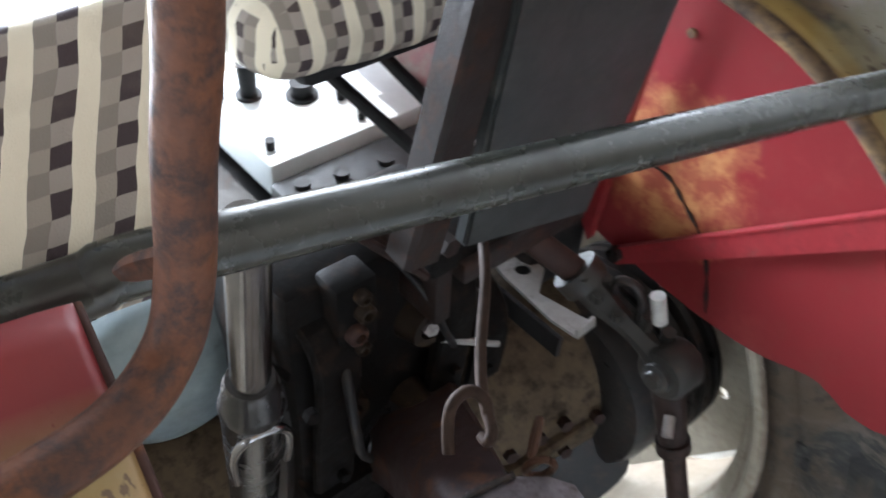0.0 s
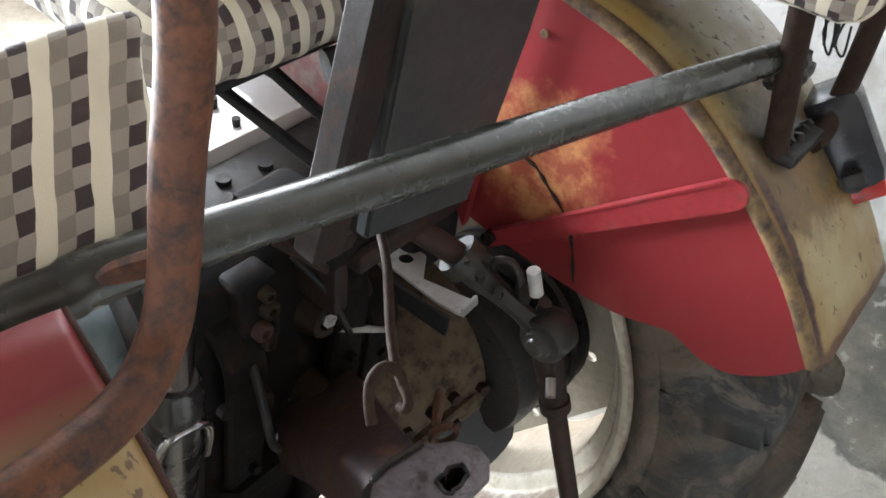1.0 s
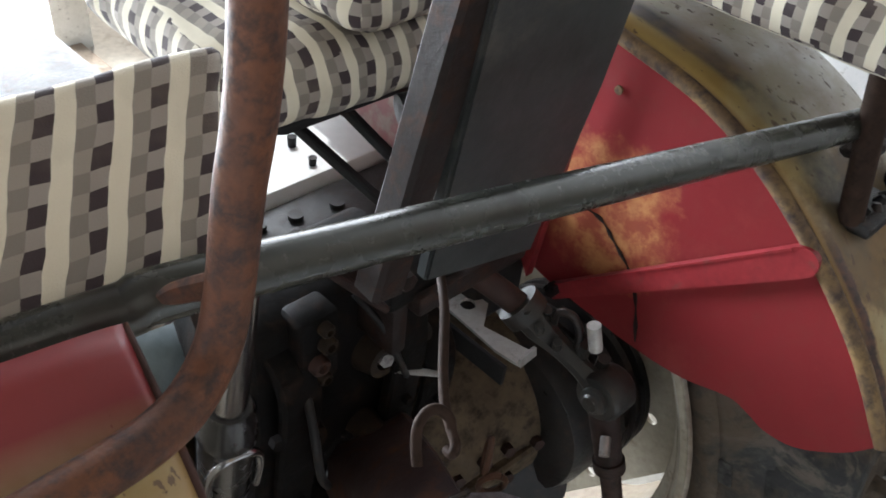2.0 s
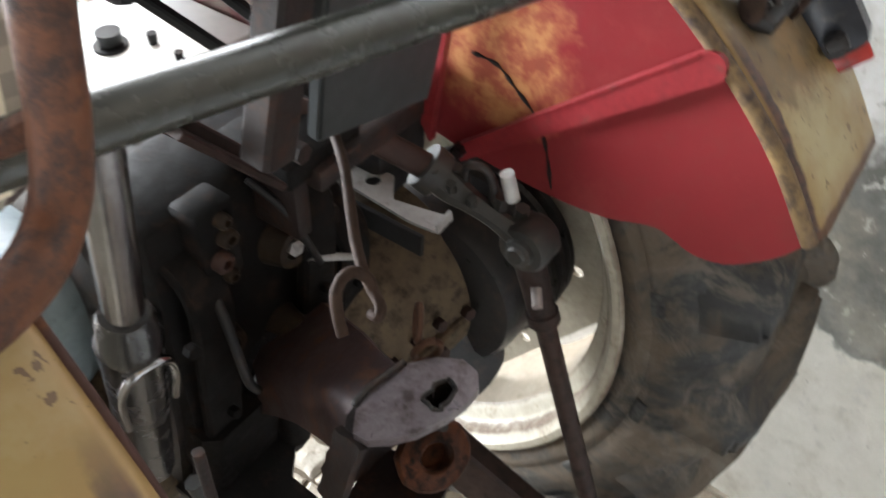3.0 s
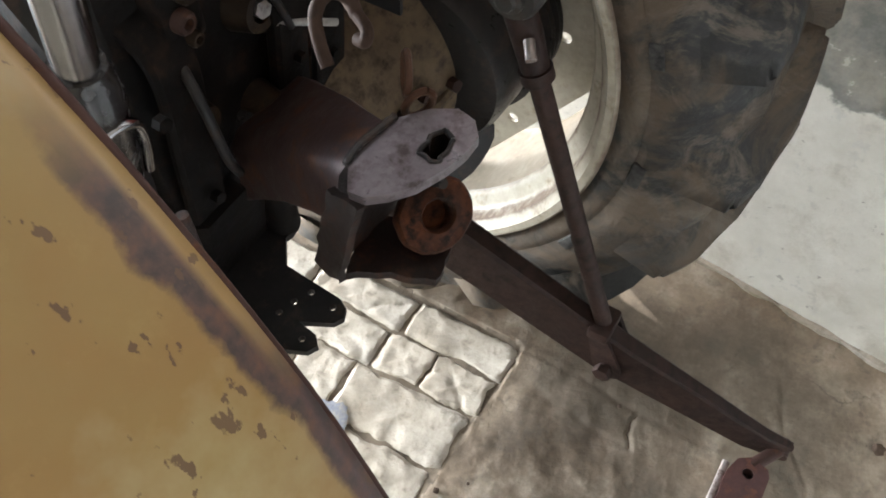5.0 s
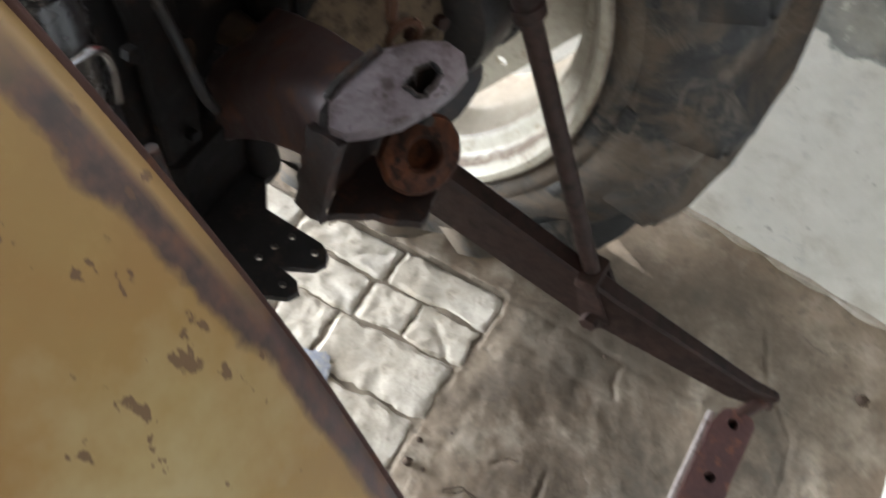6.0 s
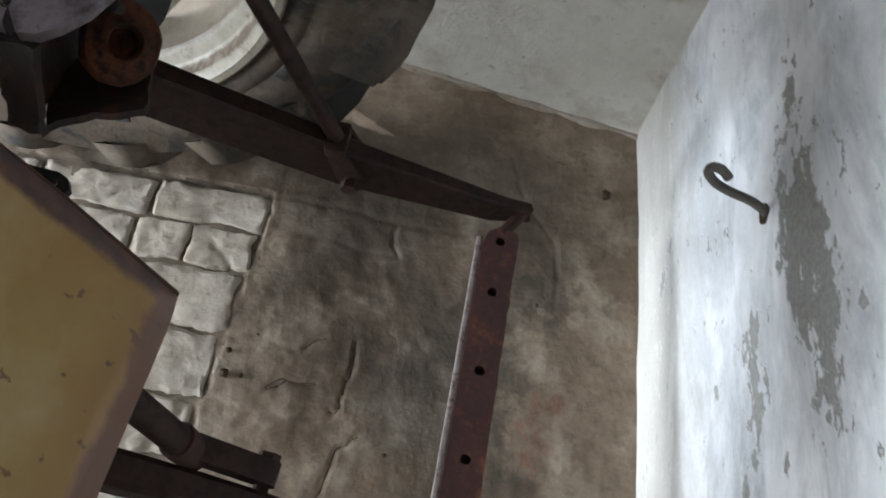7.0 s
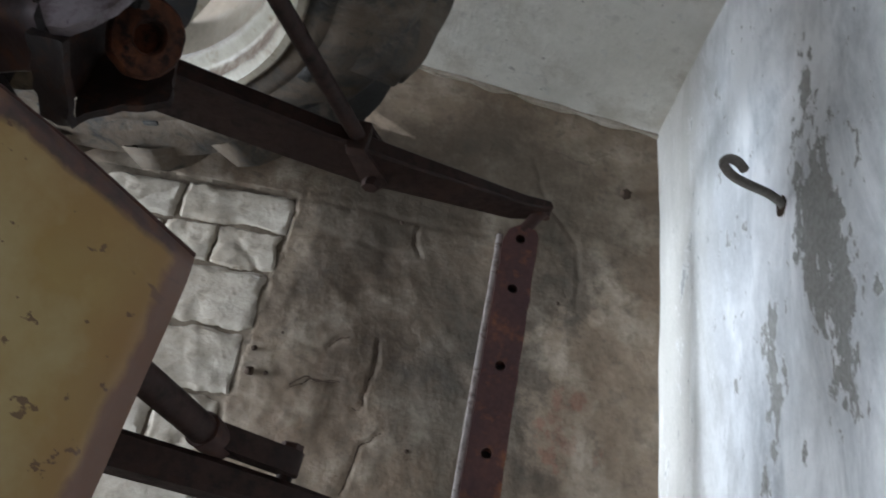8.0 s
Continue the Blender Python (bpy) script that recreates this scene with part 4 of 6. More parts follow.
        m = Matrix(((1, 0, 0, 0.455), (0, c, -s_, 0.402 * c), (0, s_, c, 0.402 * s_), (0, 0, 0, 1)))
        box(bm, (-0.012, -0.02, -0.03), (0.014, 0.016, 0.03), m, 0.004)
        part("rim_lug", bm, CREAM, wheel)
    wheel.matrix_basis = pose(0 if side > 0 else -0.20, 0, AZ) @ Matrix.Diagonal((side, 1, 1, 1))
    return wheel


build_wheel(1)
build_wheel(-1)

OUTER = [(-0.637, 1.03), (-0.58, 1.11), (-0.507, 1.183), (-0.432, 1.24), (-0.358, 1.277), (-0.275, 1.297), (-0.15, 1.315), (0.05, 1.318), (0.25, 1.29), (0.42, 1.22), (0.55, 1.10), (0.62, 0.97)]
LOWER = [(-0.637, 1.03), (-0.609, 0.992), (-0.568, 0.960), (-0.532, 0.954), (-0.507, 0.962), (-0.482, 0.966), (-0.427, 0.949), (-0.368, 0.944), (-0.313, 0.946), (-0.227, 0.954), (-0.172, 0.965)]
XI = 0.302
YZ = Matrix(((0, 0, 1, XI), (1, 0, 0, 0), (0, 1, 0, 0), (0, 0, 0, 1)))


def build_fender(side):
    fender = new("fender")
    fender.parent = tractor
    tagged(fender, "curved mudguard, red inside and cream outside" if side > 0 else "curved mudguard, faded cream with a rusty brown edge")
    arc = [(0, p.x, p.y) for p in smooth_line([(y, z, 0) for y, z in OUTER], 6) if side > 0 or p.x < -0.397]
    low = [(p.x, p.y) for p in smooth_line([(y, z, 0) for y, z in LOWER], 4)]
    full = [(0, p.x, p.y) for p in smooth_line([(y, z, 0) for y, z in OUTER], 6)]
    bm = B()
    up = [(p[1], p[2]) for p in full if -0.62 < p[1] < (-0.21 if side > 0 else -0.40)]
    plate(bm, low + ([(-0.172, 1.05), (-0.185, 1.12), (-0.20, 1.22)] if side > 0 else [(-0.20, 1.0), (-0.38, 1.18)]) + up[::-1], 0.003, YZ)
    if side > 0:
        part("inner_panel", bm, FENDER_RED, fender, "dull red sheet panel with worn-through paint")
    else:
        bm.free()
    if side > 0:
        bm = B()
        up = [(p[1], p[2]) for p in full if -0.16 < p[1] < 0.6]
        plate(bm, [(-0.168, 0.965), (-0.05, 0.90), (0.08, 0.93), (0.20, 0.90), (0.40, 0.93), (0.6, 0.96)] + up[::-1] + [(-0.19, 1.22), (-0.18, 1.12)], 0.003, YZ @ Matrix.Translation((0, 0, 0.004)))
        part("front_panel", bm, MUTED_RED, fender, "dull red front sheet panel")
        bm = B()
        m = frame_of((XI - 0.014, -0.192, 0.965), (0, -0.12, 0.98), (-1, 0, 0))
        plate(bm, [(0, -0.008), (0.33, -0.006), (0.33, 0.006), (0.02, 0.008)], 0.012, m)
        part("stiffener", bm, REDP, fender, "red folded stiffener")
    # wrap
    bm = B()
    uvl = bm.loops.layers.uv.new("UVMap")
    xs = [0.0, 0.006, 0.014, 0.03, 0.06, 0.10, 0.15, 0.205, 0.222, 0.224]
    drop = [0.010 if side > 0 else 0.002, 0.003 if side > 0 else 0.001, 0.0, 0.0, 0.001, 0.002, 0.004, 0.008, 0.014, 0.024]
    rows, uvs = [], []
    run = 0.0
    for i, p in enumerate(arc):
        a, b = Vector(arc[max(i - 1, 0)]), Vector(arc[min(i + 1, len(arc) - 1)])
        d = (b - a).normalized()
        nrm = Vector((0, -d.z, d.y))
        run += (Vector(p) - Vector(arc[max(i - 1, 0)])).length
        row = []
        for x, dr in zip(xs, drop):
            dent = noise.noise(Vector((x * 6, p[1] * 5, p[2] * 5 + side))) * 0.004
            row.append(bm.verts.new(Vector((XI + x, p[1], p[2])) + nrm * ((0.012 if side > 0 else 0.004) - dr + dent)))
        rows.append(row)
        uvs.append([(x, run) for x in xs])
    for i in range(len(rows) - 1):
        for j in range(len(xs) - 1):
            f = bm.faces.new((rows[i][j], rows[i][j + 1], rows[i + 1][j + 1], rows[i + 1][j]))
            for l, (a, b) in zip(f.loops, ((i, j), (i, j + 1), (i + 1, j + 1), (i + 1, j))):
                l[uvl].uv = uvs[a][b]
    ob = part("wrap", bm, FENDER_CREAM if side > 0 else FENDER_CREAM_RED, fender)
    sol = ob.modifiers.new("thick", "SOLIDIFY")
    sol.thickness, sol.offset = 0.003, -1
    bm = B()
    edge = [(XI - 0.001, p[1], p[2]) for p in arc if p[1] < 0.3]
    sweep(bm, edge, circle(0.0085 if side > 0 else 0.0026, 10))
    part("rolled_edge", bm, BAND if side > 0 else BARE, fender, "worn yellow-brown rolled edge" if side > 0 else "bare rusty brown edge")
    if side < 0:
        tilt = Matrix.Rotation(0.157, 4, "Y")
        about = Matrix.Translation((-0.344, 0, 1.2))
        fender.matrix_basis = about @ tilt @ Matrix.Translation((0, 0.009, 0.13)) @ about.inverted() @ pose(-0.344 + XI, 0, 0) @ Matrix.Diagonal((-1, 1, 1, 1))
    return fender


fender_r = build_fender(1)
fender_l = build_fender(-1)

# strap, crack and rivet of the red panel
bm = B()
m = frame_of((0.299, -0.231, 0.9525), (0, -0.242, 0.2045), (-1, 0, 0))
plate(bm, [(0, -0.0105), *[(0.350 + 0.0165 * math.cos(a), 0.0165 * math.sin(a)) for a in [math.pi * (i / 8 - 0.5) for i in range(9)]], (0, 0.0105)], 0.010, m)
strap = part("strap", bm, REDP, fender_r, "red flat steel brace")
# thin rib added to shape the highlight along the brace's top edge
bm = B()
plate(bm, [(0.004, 0.0085), (0.345, 0.0135), (0.345, 0.0165), (0.004, 0.0105)], 0.0018, m @ Matrix.Translation((0, 0, 0.0095)))
part("glint_rib", bm, REDP, fender_r, "thin red rib added along the brace to catch light")
bm = B()
nut(bm, (0.292, -0.236, 0.962), (-1, 0, 0), 0.010, 0.012)
part("bolt", bm, IRON, fender_r)
bm = B()
line = smooth_line([(0.3008, -0.237, 1.09), (0.3008, -0.27, 1.087), (0.3008, -0.295, 1.068), (0.3008, -0.324, 1.043), (0.3008, -0.342, 1.01), (0.3008, -0.357, 0.955)], 5)
sweep(bm, line, [(0.0012, -0.0006), (0.0012, 0.0006), (-0.0012, 0.0006), (-0.0012, -0.0006)], up=(1, 0, 0), scale=[0.5 + 1.6 * (0.5 + 0.5 * math.sin(i * 1.7)) for i in range(len(line))])
part("crack", bm, IRON, fender_r, "dark crack in the sheet")
bm = B()
cyl(bm, (0.3025, -0.253, 1.247), (0.2995, -0.253, 1.247), 0.005)
part("rivet", bm, BAND, fender_r)

# gearbox, axle and castings
bm = B()
box(bm, (-0.10, -0.10, 0.52), (0.13, 1.6, 0.94), bevel=0.03)
gearbox = part("gearbox_housing", bm, IRON, tractor, "dark greasy gearbox housing")
bm = B()
lathe(bm, [(-0.205, 0.0), (-0.205, 0.058), (-0.198, 0.066), (-0.17, 0.07), (-0.162, 0.098), (-0.14, 0.104), (-0.09, 0.11)], "y", (0.02, 0, 0.80), 40)
part("rear_cover", bm, GREASED, gearbox, "round oily rear cover")
# top casting, ribs and valve block: near-black colour carries shade besides grime
bm = B()
box(bm, (-0.118, -0.185, 0.70), (0.10, -0.07, 1.085), bevel=0.014)
for v in bm.verts:
    v.co += Vector((0, 1, 0)) * noise.noise(v.co * 20) * 0.004
part("top_casting", bm, GRIME_SHADE, gearbox, "greasy casting with shade in its near-black colour")
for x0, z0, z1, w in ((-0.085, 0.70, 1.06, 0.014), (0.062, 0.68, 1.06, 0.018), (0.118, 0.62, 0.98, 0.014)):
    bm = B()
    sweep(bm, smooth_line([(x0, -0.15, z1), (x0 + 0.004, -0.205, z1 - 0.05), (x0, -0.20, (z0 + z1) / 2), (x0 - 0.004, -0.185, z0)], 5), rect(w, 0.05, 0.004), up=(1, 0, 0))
    part("rib", bm, GRIME_SHADE, gearbox)
for c, r in (((0.034, -0.205, 0.977), 0.026), ((0.091, -0.195, 0.963), 0.024), ((-0.06, -0.195, 0.90), 0.022), ((0.02, -0.212, 0.86), 0.018)):
    bm = B()
    lathe(bm, [(0.03, r * 1.3), (0.004, r), (-0.004, r * 0.92), (-0.004, r * 0.55), (0.004, r * 0.5), (0.004, 0.0)], "y", c, 24)
    boss = part("boss", bm, TAN_DARK, gearbox, "brown rusty boss")
    bm = B()
    nut(bm, Vector(c) + Vector((0, 0.006, 0)), (-0.2, -1, 0.2), r * 0.36, 0.014)
    part("bolt", bm, STEEL_END if r > 0.025 else ORANGE_BROWN, gearbox)
for p, r in (((-0.06, -0.20, 0.965), 0.008), ((-0.085, -0.21, 0.83), 0.008), ((0.062, -0.215, 0.90), 0.008), ((0.062, -0.212, 0.80), 0.008), ((0.0, -0.206, 0.75), 0.009), ((-0.03, -0.206, 0.80), 0.008), ((0.06, -0.206, 0.83), 0.008), ((0.118, -0.21, 0.86), 0.007), ((0.118, -0.205, 0.76), 0.007), ((-0.125, -0.225, 0.981), 0.009)):
    bm = B()
    nut(bm, p, (-0.1, -1, 0.1), r * 0.85, 0.010)
    part("bolt", bm, GRIME_SHADE if p[2] > 0.78 else TORN, gearbox)
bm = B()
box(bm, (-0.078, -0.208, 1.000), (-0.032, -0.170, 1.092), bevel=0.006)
valve = part("valve_block", bm, GRIME_SHADE, gearbox, "oily brown valve block")
for z, r in ((1.078, 0.008), (1.056, 0.010), (1.033, 0.011), (1.012, 0.008)):
    bm = B()
    lathe(bm, [(0.006, r), (-0.006, r), (-0.009, r * 0.8), (-0.009, r * 0.5), (-0.002, r * 0.45), (-0.002, 0.0)], "y", (-0.055 + 0.006 * math.sin(z * 90), -0.210, z), 18)
    part("port", bm, BROWN_DARK if r > 0.0105 else TAN_DARK, gearbox, "rusty brown port")
for pts, r in (([(-0.07, -0.20, 1.0), (-0.085, -0.235, 0.97), (-0.08, -0.24, 0.90), (-0.055, -0.22, 0.84)], 0.005), ([(0.0, -0.19, 1.08), (0.012, -0.225, 1.05), (0.03, -0.23, 1.0), (0.06, -0.215, 0.94)], 0.004)):
    bm = B()
    rod(bm, pts, r, 10)
    part("oil_pipe", bm, BLACK, gearbox, "thin black oil pipe")
bm = B()
lathe(bm, [(0.09, 0.0), (0.09, 0.13), (0.12, 0.145), (0.20, 0.15), (0.25, 0.16), (0.275, 0.165), (0.28, 0.15)], centre=(0, -0.125, AZ + 0.035), n=56)
axle = part("axle_housing", bm, TAN, tractor, "tan dusty axle casting")
bm = B()
lathe(bm, [(0.262, 0.0), (0.262, 0.13), (0.268, 0.150), (0.285, 0.158), (0.335, 0.160), (0.345, 0.150), (0.352, 0.150), (0.355, 0.172), (0.366, 0.172), (0.37, 0.154), (0.378, 0.154), (0.381, 0.172), (0.392, 0.172), (0.396, 0.154), (0.404, 0.154), (0.407, 0.170), (0.418, 0.170), (0.42, 0.12), (0.47, 0.11), (0.48, 0.0)], centre=(0, -0.215, AZ + 0.045), n=64)
bmesh.ops.transform(bm, matrix=Matrix.Translation((0, -0.215, AZ + 0.045)) @ Matrix.Diagonal((1, 0.84, 0.84, 1)) @ Matrix.Translation((0, 0.215, -AZ - 0.045)), verts=bm.verts)
part("brake_drum", bm, IRON, axle, "dark ribbed brake drum")
bm = B()
bm_rim = sweep(B(), [(0.11, -0.272, AZ + 0.04), (0.27, -0.282, AZ + 0.045)], rect(0.02, 0.016, 0.004))
part("casting_seam", bm_rim, TAN, axle)
m = frame_of((0.245, -0.27, 0.625), (0.4, -0.3, 0.1), (-0.75, -0.55, 0.35))
plate(bm, [(0.07 * math.cos(a) * (1.0 + 0.1 * math.cos(3 * a)), 0.06 * math.sin(a)) for a in [2 * math.pi * i / 22 for i in range(22)]], 0.02, m)
part("drum_cover", bm, IRON, axle, "dark oily cover plate")
for p in ((0.12, -0.262, 0.745), (0.16, -0.270, 0.755), (0.20, -0.275, 0.755), (0.25, -0.285, 0.74), (0.14, -0.262, 0.67), (0.10, -0.262, 0.70), (0.21, -0.275, 0.69)):
    bm = B()
    nut(bm, p, (-0.3, -1, 0.2), 0.009, 0.012)
    part("bolt", bm, RUSTY_STEEL, axle)
bm = B()
lathe(bm, [(-0.09, 0.0), (-0.09, 0.13), (-0.20, 0.15), (-0.285, 0.175), (-0.36, 0.18), (-0.365, 0.12), (-0.47, 0.11), (-0.48, 0.0)], centre=(0, 0, AZ), n=40)
part("axle_housing", bm, TAN, tractor, "tan dusty axle casting")

# cover, knobs, strip, tank
bm = B()
box(bm, (0.03, 0.098, 0.95), (0.298, 0.33, 1.0), bevel=0.006)
cover = part("top_cover", bm, COVER, tractor, "bright white gearbox cover plate")
for x, y, r, h in ((0.09, 0.252, 0.014, 0.05), (0.147, 0.211, 0.017, 0.022), (0.185, 0.175, 0.007, 0.016), (0.05, 0.13, 0.007, 0.014), (0.18, 0.12, 0.006, 0.012), (0.055, 0.27, 0.008, 0.016)):
    bm = B()
    cyl(bm, (x, y, 0.998), (x, y, 1.0 + h), r * 0.85, r)
    if r > 0.01:
        cyl(bm, (x, y, 0.998), (x, y, 1.004), r * 1.35)
    part("knob" if r > 0.01 else "bolt", bm, BLACK, cover)
bm = B()
box(bm, (0.02, -0.03, 0.93), (0.298, 0.092, 0.985), bevel=0.01)
for x, y in ((0.05, 0.06), (0.10, 0.05), (0.16, 0.04)):
    cyl(bm, (x, y, 0.98), (x, y, 0.992), 0.010)
part("lift_cover", bm, DULL_GREY, tractor, "dull dark grey hydraulic cover")
bm = B()
box(bm, (0.215, 0.335, 0.86), (0.30, 0.55, 0.90), bevel=0.008)
part("foot_board", bm, TEAL, tractor, "pale teal foot board")
bm = B()
lathe(bm, [(0.0, 0.0), (0.004, 0.035), (0.014, 0.066), (0.030, 0.088), (0.050, 0.098), (0.065, 0.100), (0.50, 0.100), (0.52, 0.0)], "y", (-0.178, -0.085, 0.905), 48)
part("oil_tank", bm, BLUEGREY, tractor, "pale blue-grey cylindrical tank")
bm = B()
box(bm, (-0.30, 0.10, 0.62), (-0.12, 1.4, 0.66), bevel=0.008)
part("foot_board", bm, BLACK, tractor, "black foot board")

# driver's seat
seat = new("seat")
seat.parent = tractor
tagged(seat, "driver's seat covered in checked cloth")


def soft_box(lo, hi, r, seed, amp=0.006, n=10, bands=(1, 0, 0)):
    """A cushion: rounded, a little lumpy block with UV in metres round it."""
    bm = B()
    bmesh.ops.create_cube(bm, size=2.0)
    bmesh.ops.subdivide_edges(bm, edges=bm.edges[:], cuts=n, use_grid_fill=True)
    lo, hi = Vector(lo), Vector(hi)
    c, h = (lo + hi) / 2, (hi - lo) / 2
    core = Vector([max(q - r, 0.001) for q in h])
    for v in bm.verts:
        p = Vector([v.co[i] * h[i] for i in range(3)])
        q = Vector([max(-core[i], min(core[i], p[i])) for i in range(3)])
        d = p - q
        if d.length > 1e-6:
            p = q + d.normalized() * min(r, d.length) if d.length > r else p
        p += p.normalized() * noise.noise((p + c) * 14 + Vector((seed, 0, 0))) * amp
        p += p.normalized() * noise.noise((p + c) * 45 + Vector((0, seed, 0))) * amp * 0.3
        v.co = p + c
    uvl = bm.loops.layers.uv.new("UVMap")
    bm.normal_update()
    for f in bm.faces:
        n_ = f.normal
        for l in f.loops:
            p = l.vert.co
            if abs(n_.z) > max(abs(n_.x), abs(n_.y)):
                l[uvl].uv = (p.x, p.y + hi.z)
            elif abs(n_.x) > abs(n_.y):
                l[uvl].uv = (p.y - lo.y + hi.x, p.z)
            else:
                l[uvl].uv = (p.x, p.z)
    return bm


part("seat_cushion", soft_box((-0.10, -0.175, 1.270), (0.22, 0.14, 1.352), 0.040, 3, 0.014, 16), CLOTH_SMALL, seat, "sagging cushion in checked cloth")
part("cloth_fold", soft_box((0.0, -0.185, 1.345), (0.22, -0.04, 1.40), 0.025, 9, 0.012), CLOTH_SMALL, seat, "rumpled fold of checked cloth")
bm = B()
box(bm, (-0.06, -0.15, 1.258), (0.21, 0.12, 1.283), bevel=0.012)
part("seat_pan", bm, BLACK, seat, "black seat pan")
bm = B()
rod(bm, [(0.06, -0.175, 1.262), (0.10, -0.19, 1.268), (0.135, -0.19, 1.29), (0.15, -0.17, 1.32)], 0.018)
part("seat_rail", bm, BLACK, seat, "curved black seat rail")
for p0, p1 in (((-0.04, -0.03, 1.285), (0.052, -0.185, 1.155)), ((0.02, -0.06, 1.285), (0.085, -0.185, 1.175))):
    bm = B()
    sweep(bm, [p0, p1], rect(0.012, 0.010, 0.002))
    part("strut", bm, BLACK, seat)
bm = B()
m = frame_of((-0.03, -0.30, 1.19), (1, 0, 0), (0, -1, -0.12))
plate(bm, [(0, 0.008), (0.148, -0.034), (0.174, 0.147), (0.186, 0.36), (0.01, 0.4)], 0.014, m)
bmesh.ops.bevel(bm, geom=[e for e in bm.edges if len(e.link_faces) == 2 and e.calc_face_angle(0) > 1.0], offset=0.003, segments=2, affect="EDGES")
part("backrest_shell", bm, SHELL, seat, "dark slate-grey scuffed backrest shell")
bm = B()
sweep(bm, [(-0.063, -0.294, 1.195), (-0.050, -0.305, 1.285), (-0.018, -0.335, 1.54)], rect(0.034, 0.030, 0.004), up=(0, 1, 0))
part("backrest_frame", bm, TORN, seat, "dark brown steel channel")
bm = B()
sweep(bm, [(-0.10, -0.235, 1.215), (-0.015, -0.245, 1.115)], rect(0.028, 0.008, 0.002))
sweep(bm, [(-0.10, -0.225, 1.222), (-0.015, -0.235, 1.122)], rect(0.008, 0.02, 0.002))
part("angle_iron", bm, RUSTY_STEEL, tractor, "rusty brown angle iron")
bm = B()
box(bm, (0.0, -0.245, 1.09), (0.10, -0.15, 1.115), bevel=0.004)
seat_bracket = part("seat_bracket", bm, GRIME_SHADE, tractor, "brown rusty seat bracket")
bm = B()
box(bm, (0.01, -0.24, 1.02), (0.03, -0.16, 1.10), bevel=0.004)
part("side_plate", bm, TORN, seat_bracket)
bm = B()
box(bm, (0.03, -0.255, 1.075), (0.19, -0.235, 1.10), bevel=0.004)
part("cross_bar", bm, TORN, seat_bracket)
bm = B()
nut(bm, (0.01, -0.246, 1.135), (0, -1, 0), 0.010, 0.012)
part("bolt", bm, RUSTY_STEEL, tractor)

# cross pipe and side seats
bm = B()
rod(bm, [(-0.40, -0.350, 1.358), (-0.307, -0.373, 1.366), (-0.223, -0.388, 1.365), (0.37, -0.478, 1.294)], 0.0146, 20)
part("cross_pipe", bm, PIPE_GREY, tractor, "grey painted cross pipe")
left_seat = new("side_seat")
left_seat.parent = tractor
tagged(left_seat, "mudguard seat with a rusty bent tube frame")
bm = B()
rod(bm, [(-0.255, -0.447, 1.72), (-0.266, -0.446, 1.535), (-0.277, -0.444, 1.464), (-0.285, -0.4435, 1.415), (-0.297, -0.447, 1.388), (-0.325, -0.46, 1.380), (-0.37, -0.467, 1.381), (-0.46, -0.472, 1.385)], 0.0107, 20, 8)
part("seat_tube", bm, RUST, left_seat, "rusty bent steel tube")
bm = B()
sweep(bm, smooth_line([(-0.297, -0.404, 1.392), (-0.290, -0.414, 1.400), (-0.281, -0.432, 1.412)], 4), rect(0.005, 0.013, 0.002), scale=[0.5, 0.7, 0.85, 0.95, 1.0, 1.05, 1.1, 1.15, 1.2])
part("gusset", bm, RUST, left_seat, "rusty orange welded gusset")
bm = soft_box((-0.26, -0.014, -0.07), (0.0, 0.134, 0.012), 0.014, 5, 0.0050, 26)
for v in bm.verts:
    k = max(0.0, (0.022 - v.co.y) / 0.044)
    v.co.x -= 0.024 * k * k + 0.002 * math.sin(v.co.y * 70)
    v.co.y += noise.noise(v.co * 40) * 0.004 * k
uvl = bm.loops.layers.uv.active
for f in bm.faces:
    if abs(f.normal.z) > 0.5:
        for l in f.loops:
            l[uvl].uv = (l.vert.co.x, l.vert.co.y)
CR = Vector((0.080, -0.012, 0.004)).normalized()
CU = Vector((0.057, 0.066, 0.092)).normalized()
CN = CR.cross(CU).normalized()
CM = Matrix(((CR.x, CU.x, CN.x, -0.247), (CR.y, CU.y, CN.y, -0.365), (CR.z, CU.z, CN.z, 1.349), (0, 0, 0, 1)))
bmesh.ops.transform(bm, matrix=CM, verts=bm.verts)
part("cushion", bm, CLOTH, left_seat, "cushion in pale checked cloth")
right_seat = new("side_seat")
right_seat.parent = tractor
tagged(right_seat, "mudguard seat on tube legs, covered in checked cloth")
for p in ([(0.352, -0.506, 1.205), (0.349, -0.497, 1.26), (0.343, -0.486, 1.33), (0.335, -0.472, 1.44)], [(0.425, -0.520, 1.188), (0.452, -0.522, 1.192), (0.478, -0.520, 1.225), (0.505, -0.514, 1.30), (0.53, -0.50, 1.42)]):
    bm = B()
    rod(bm, p, 0.0125)
    part("leg", bm, HOOK_STEEL, right_seat, "dark rusty tube leg")
bm = B()
box(bm, (0.345, -0.530, 1.196), (0.425, -0.490, 1.210), bevel=0.004)
for k in range(5):
    cyl(bm, (0.352 + 0.016 * k, -0.512 + 0.006 * math.sin(k * 2.2), 1.203), (0.354 + 0.016 * k, -0.514, 1.216 + 0.005 * math.sin(k * 3.1)), 0.009, 0.004, 9)
part("foot_plate", bm, IRON, right_seat, "rusty welded foot plate")
part("cushion", soft_box((0.31, -0.545, 1.352), (0.62, -0.15, 1.42), 0.026, 8, 0.010, 16), CLOTH_SMALL, right_seat, "frayed cushion in checked cloth")
rnd = random.Random(11)
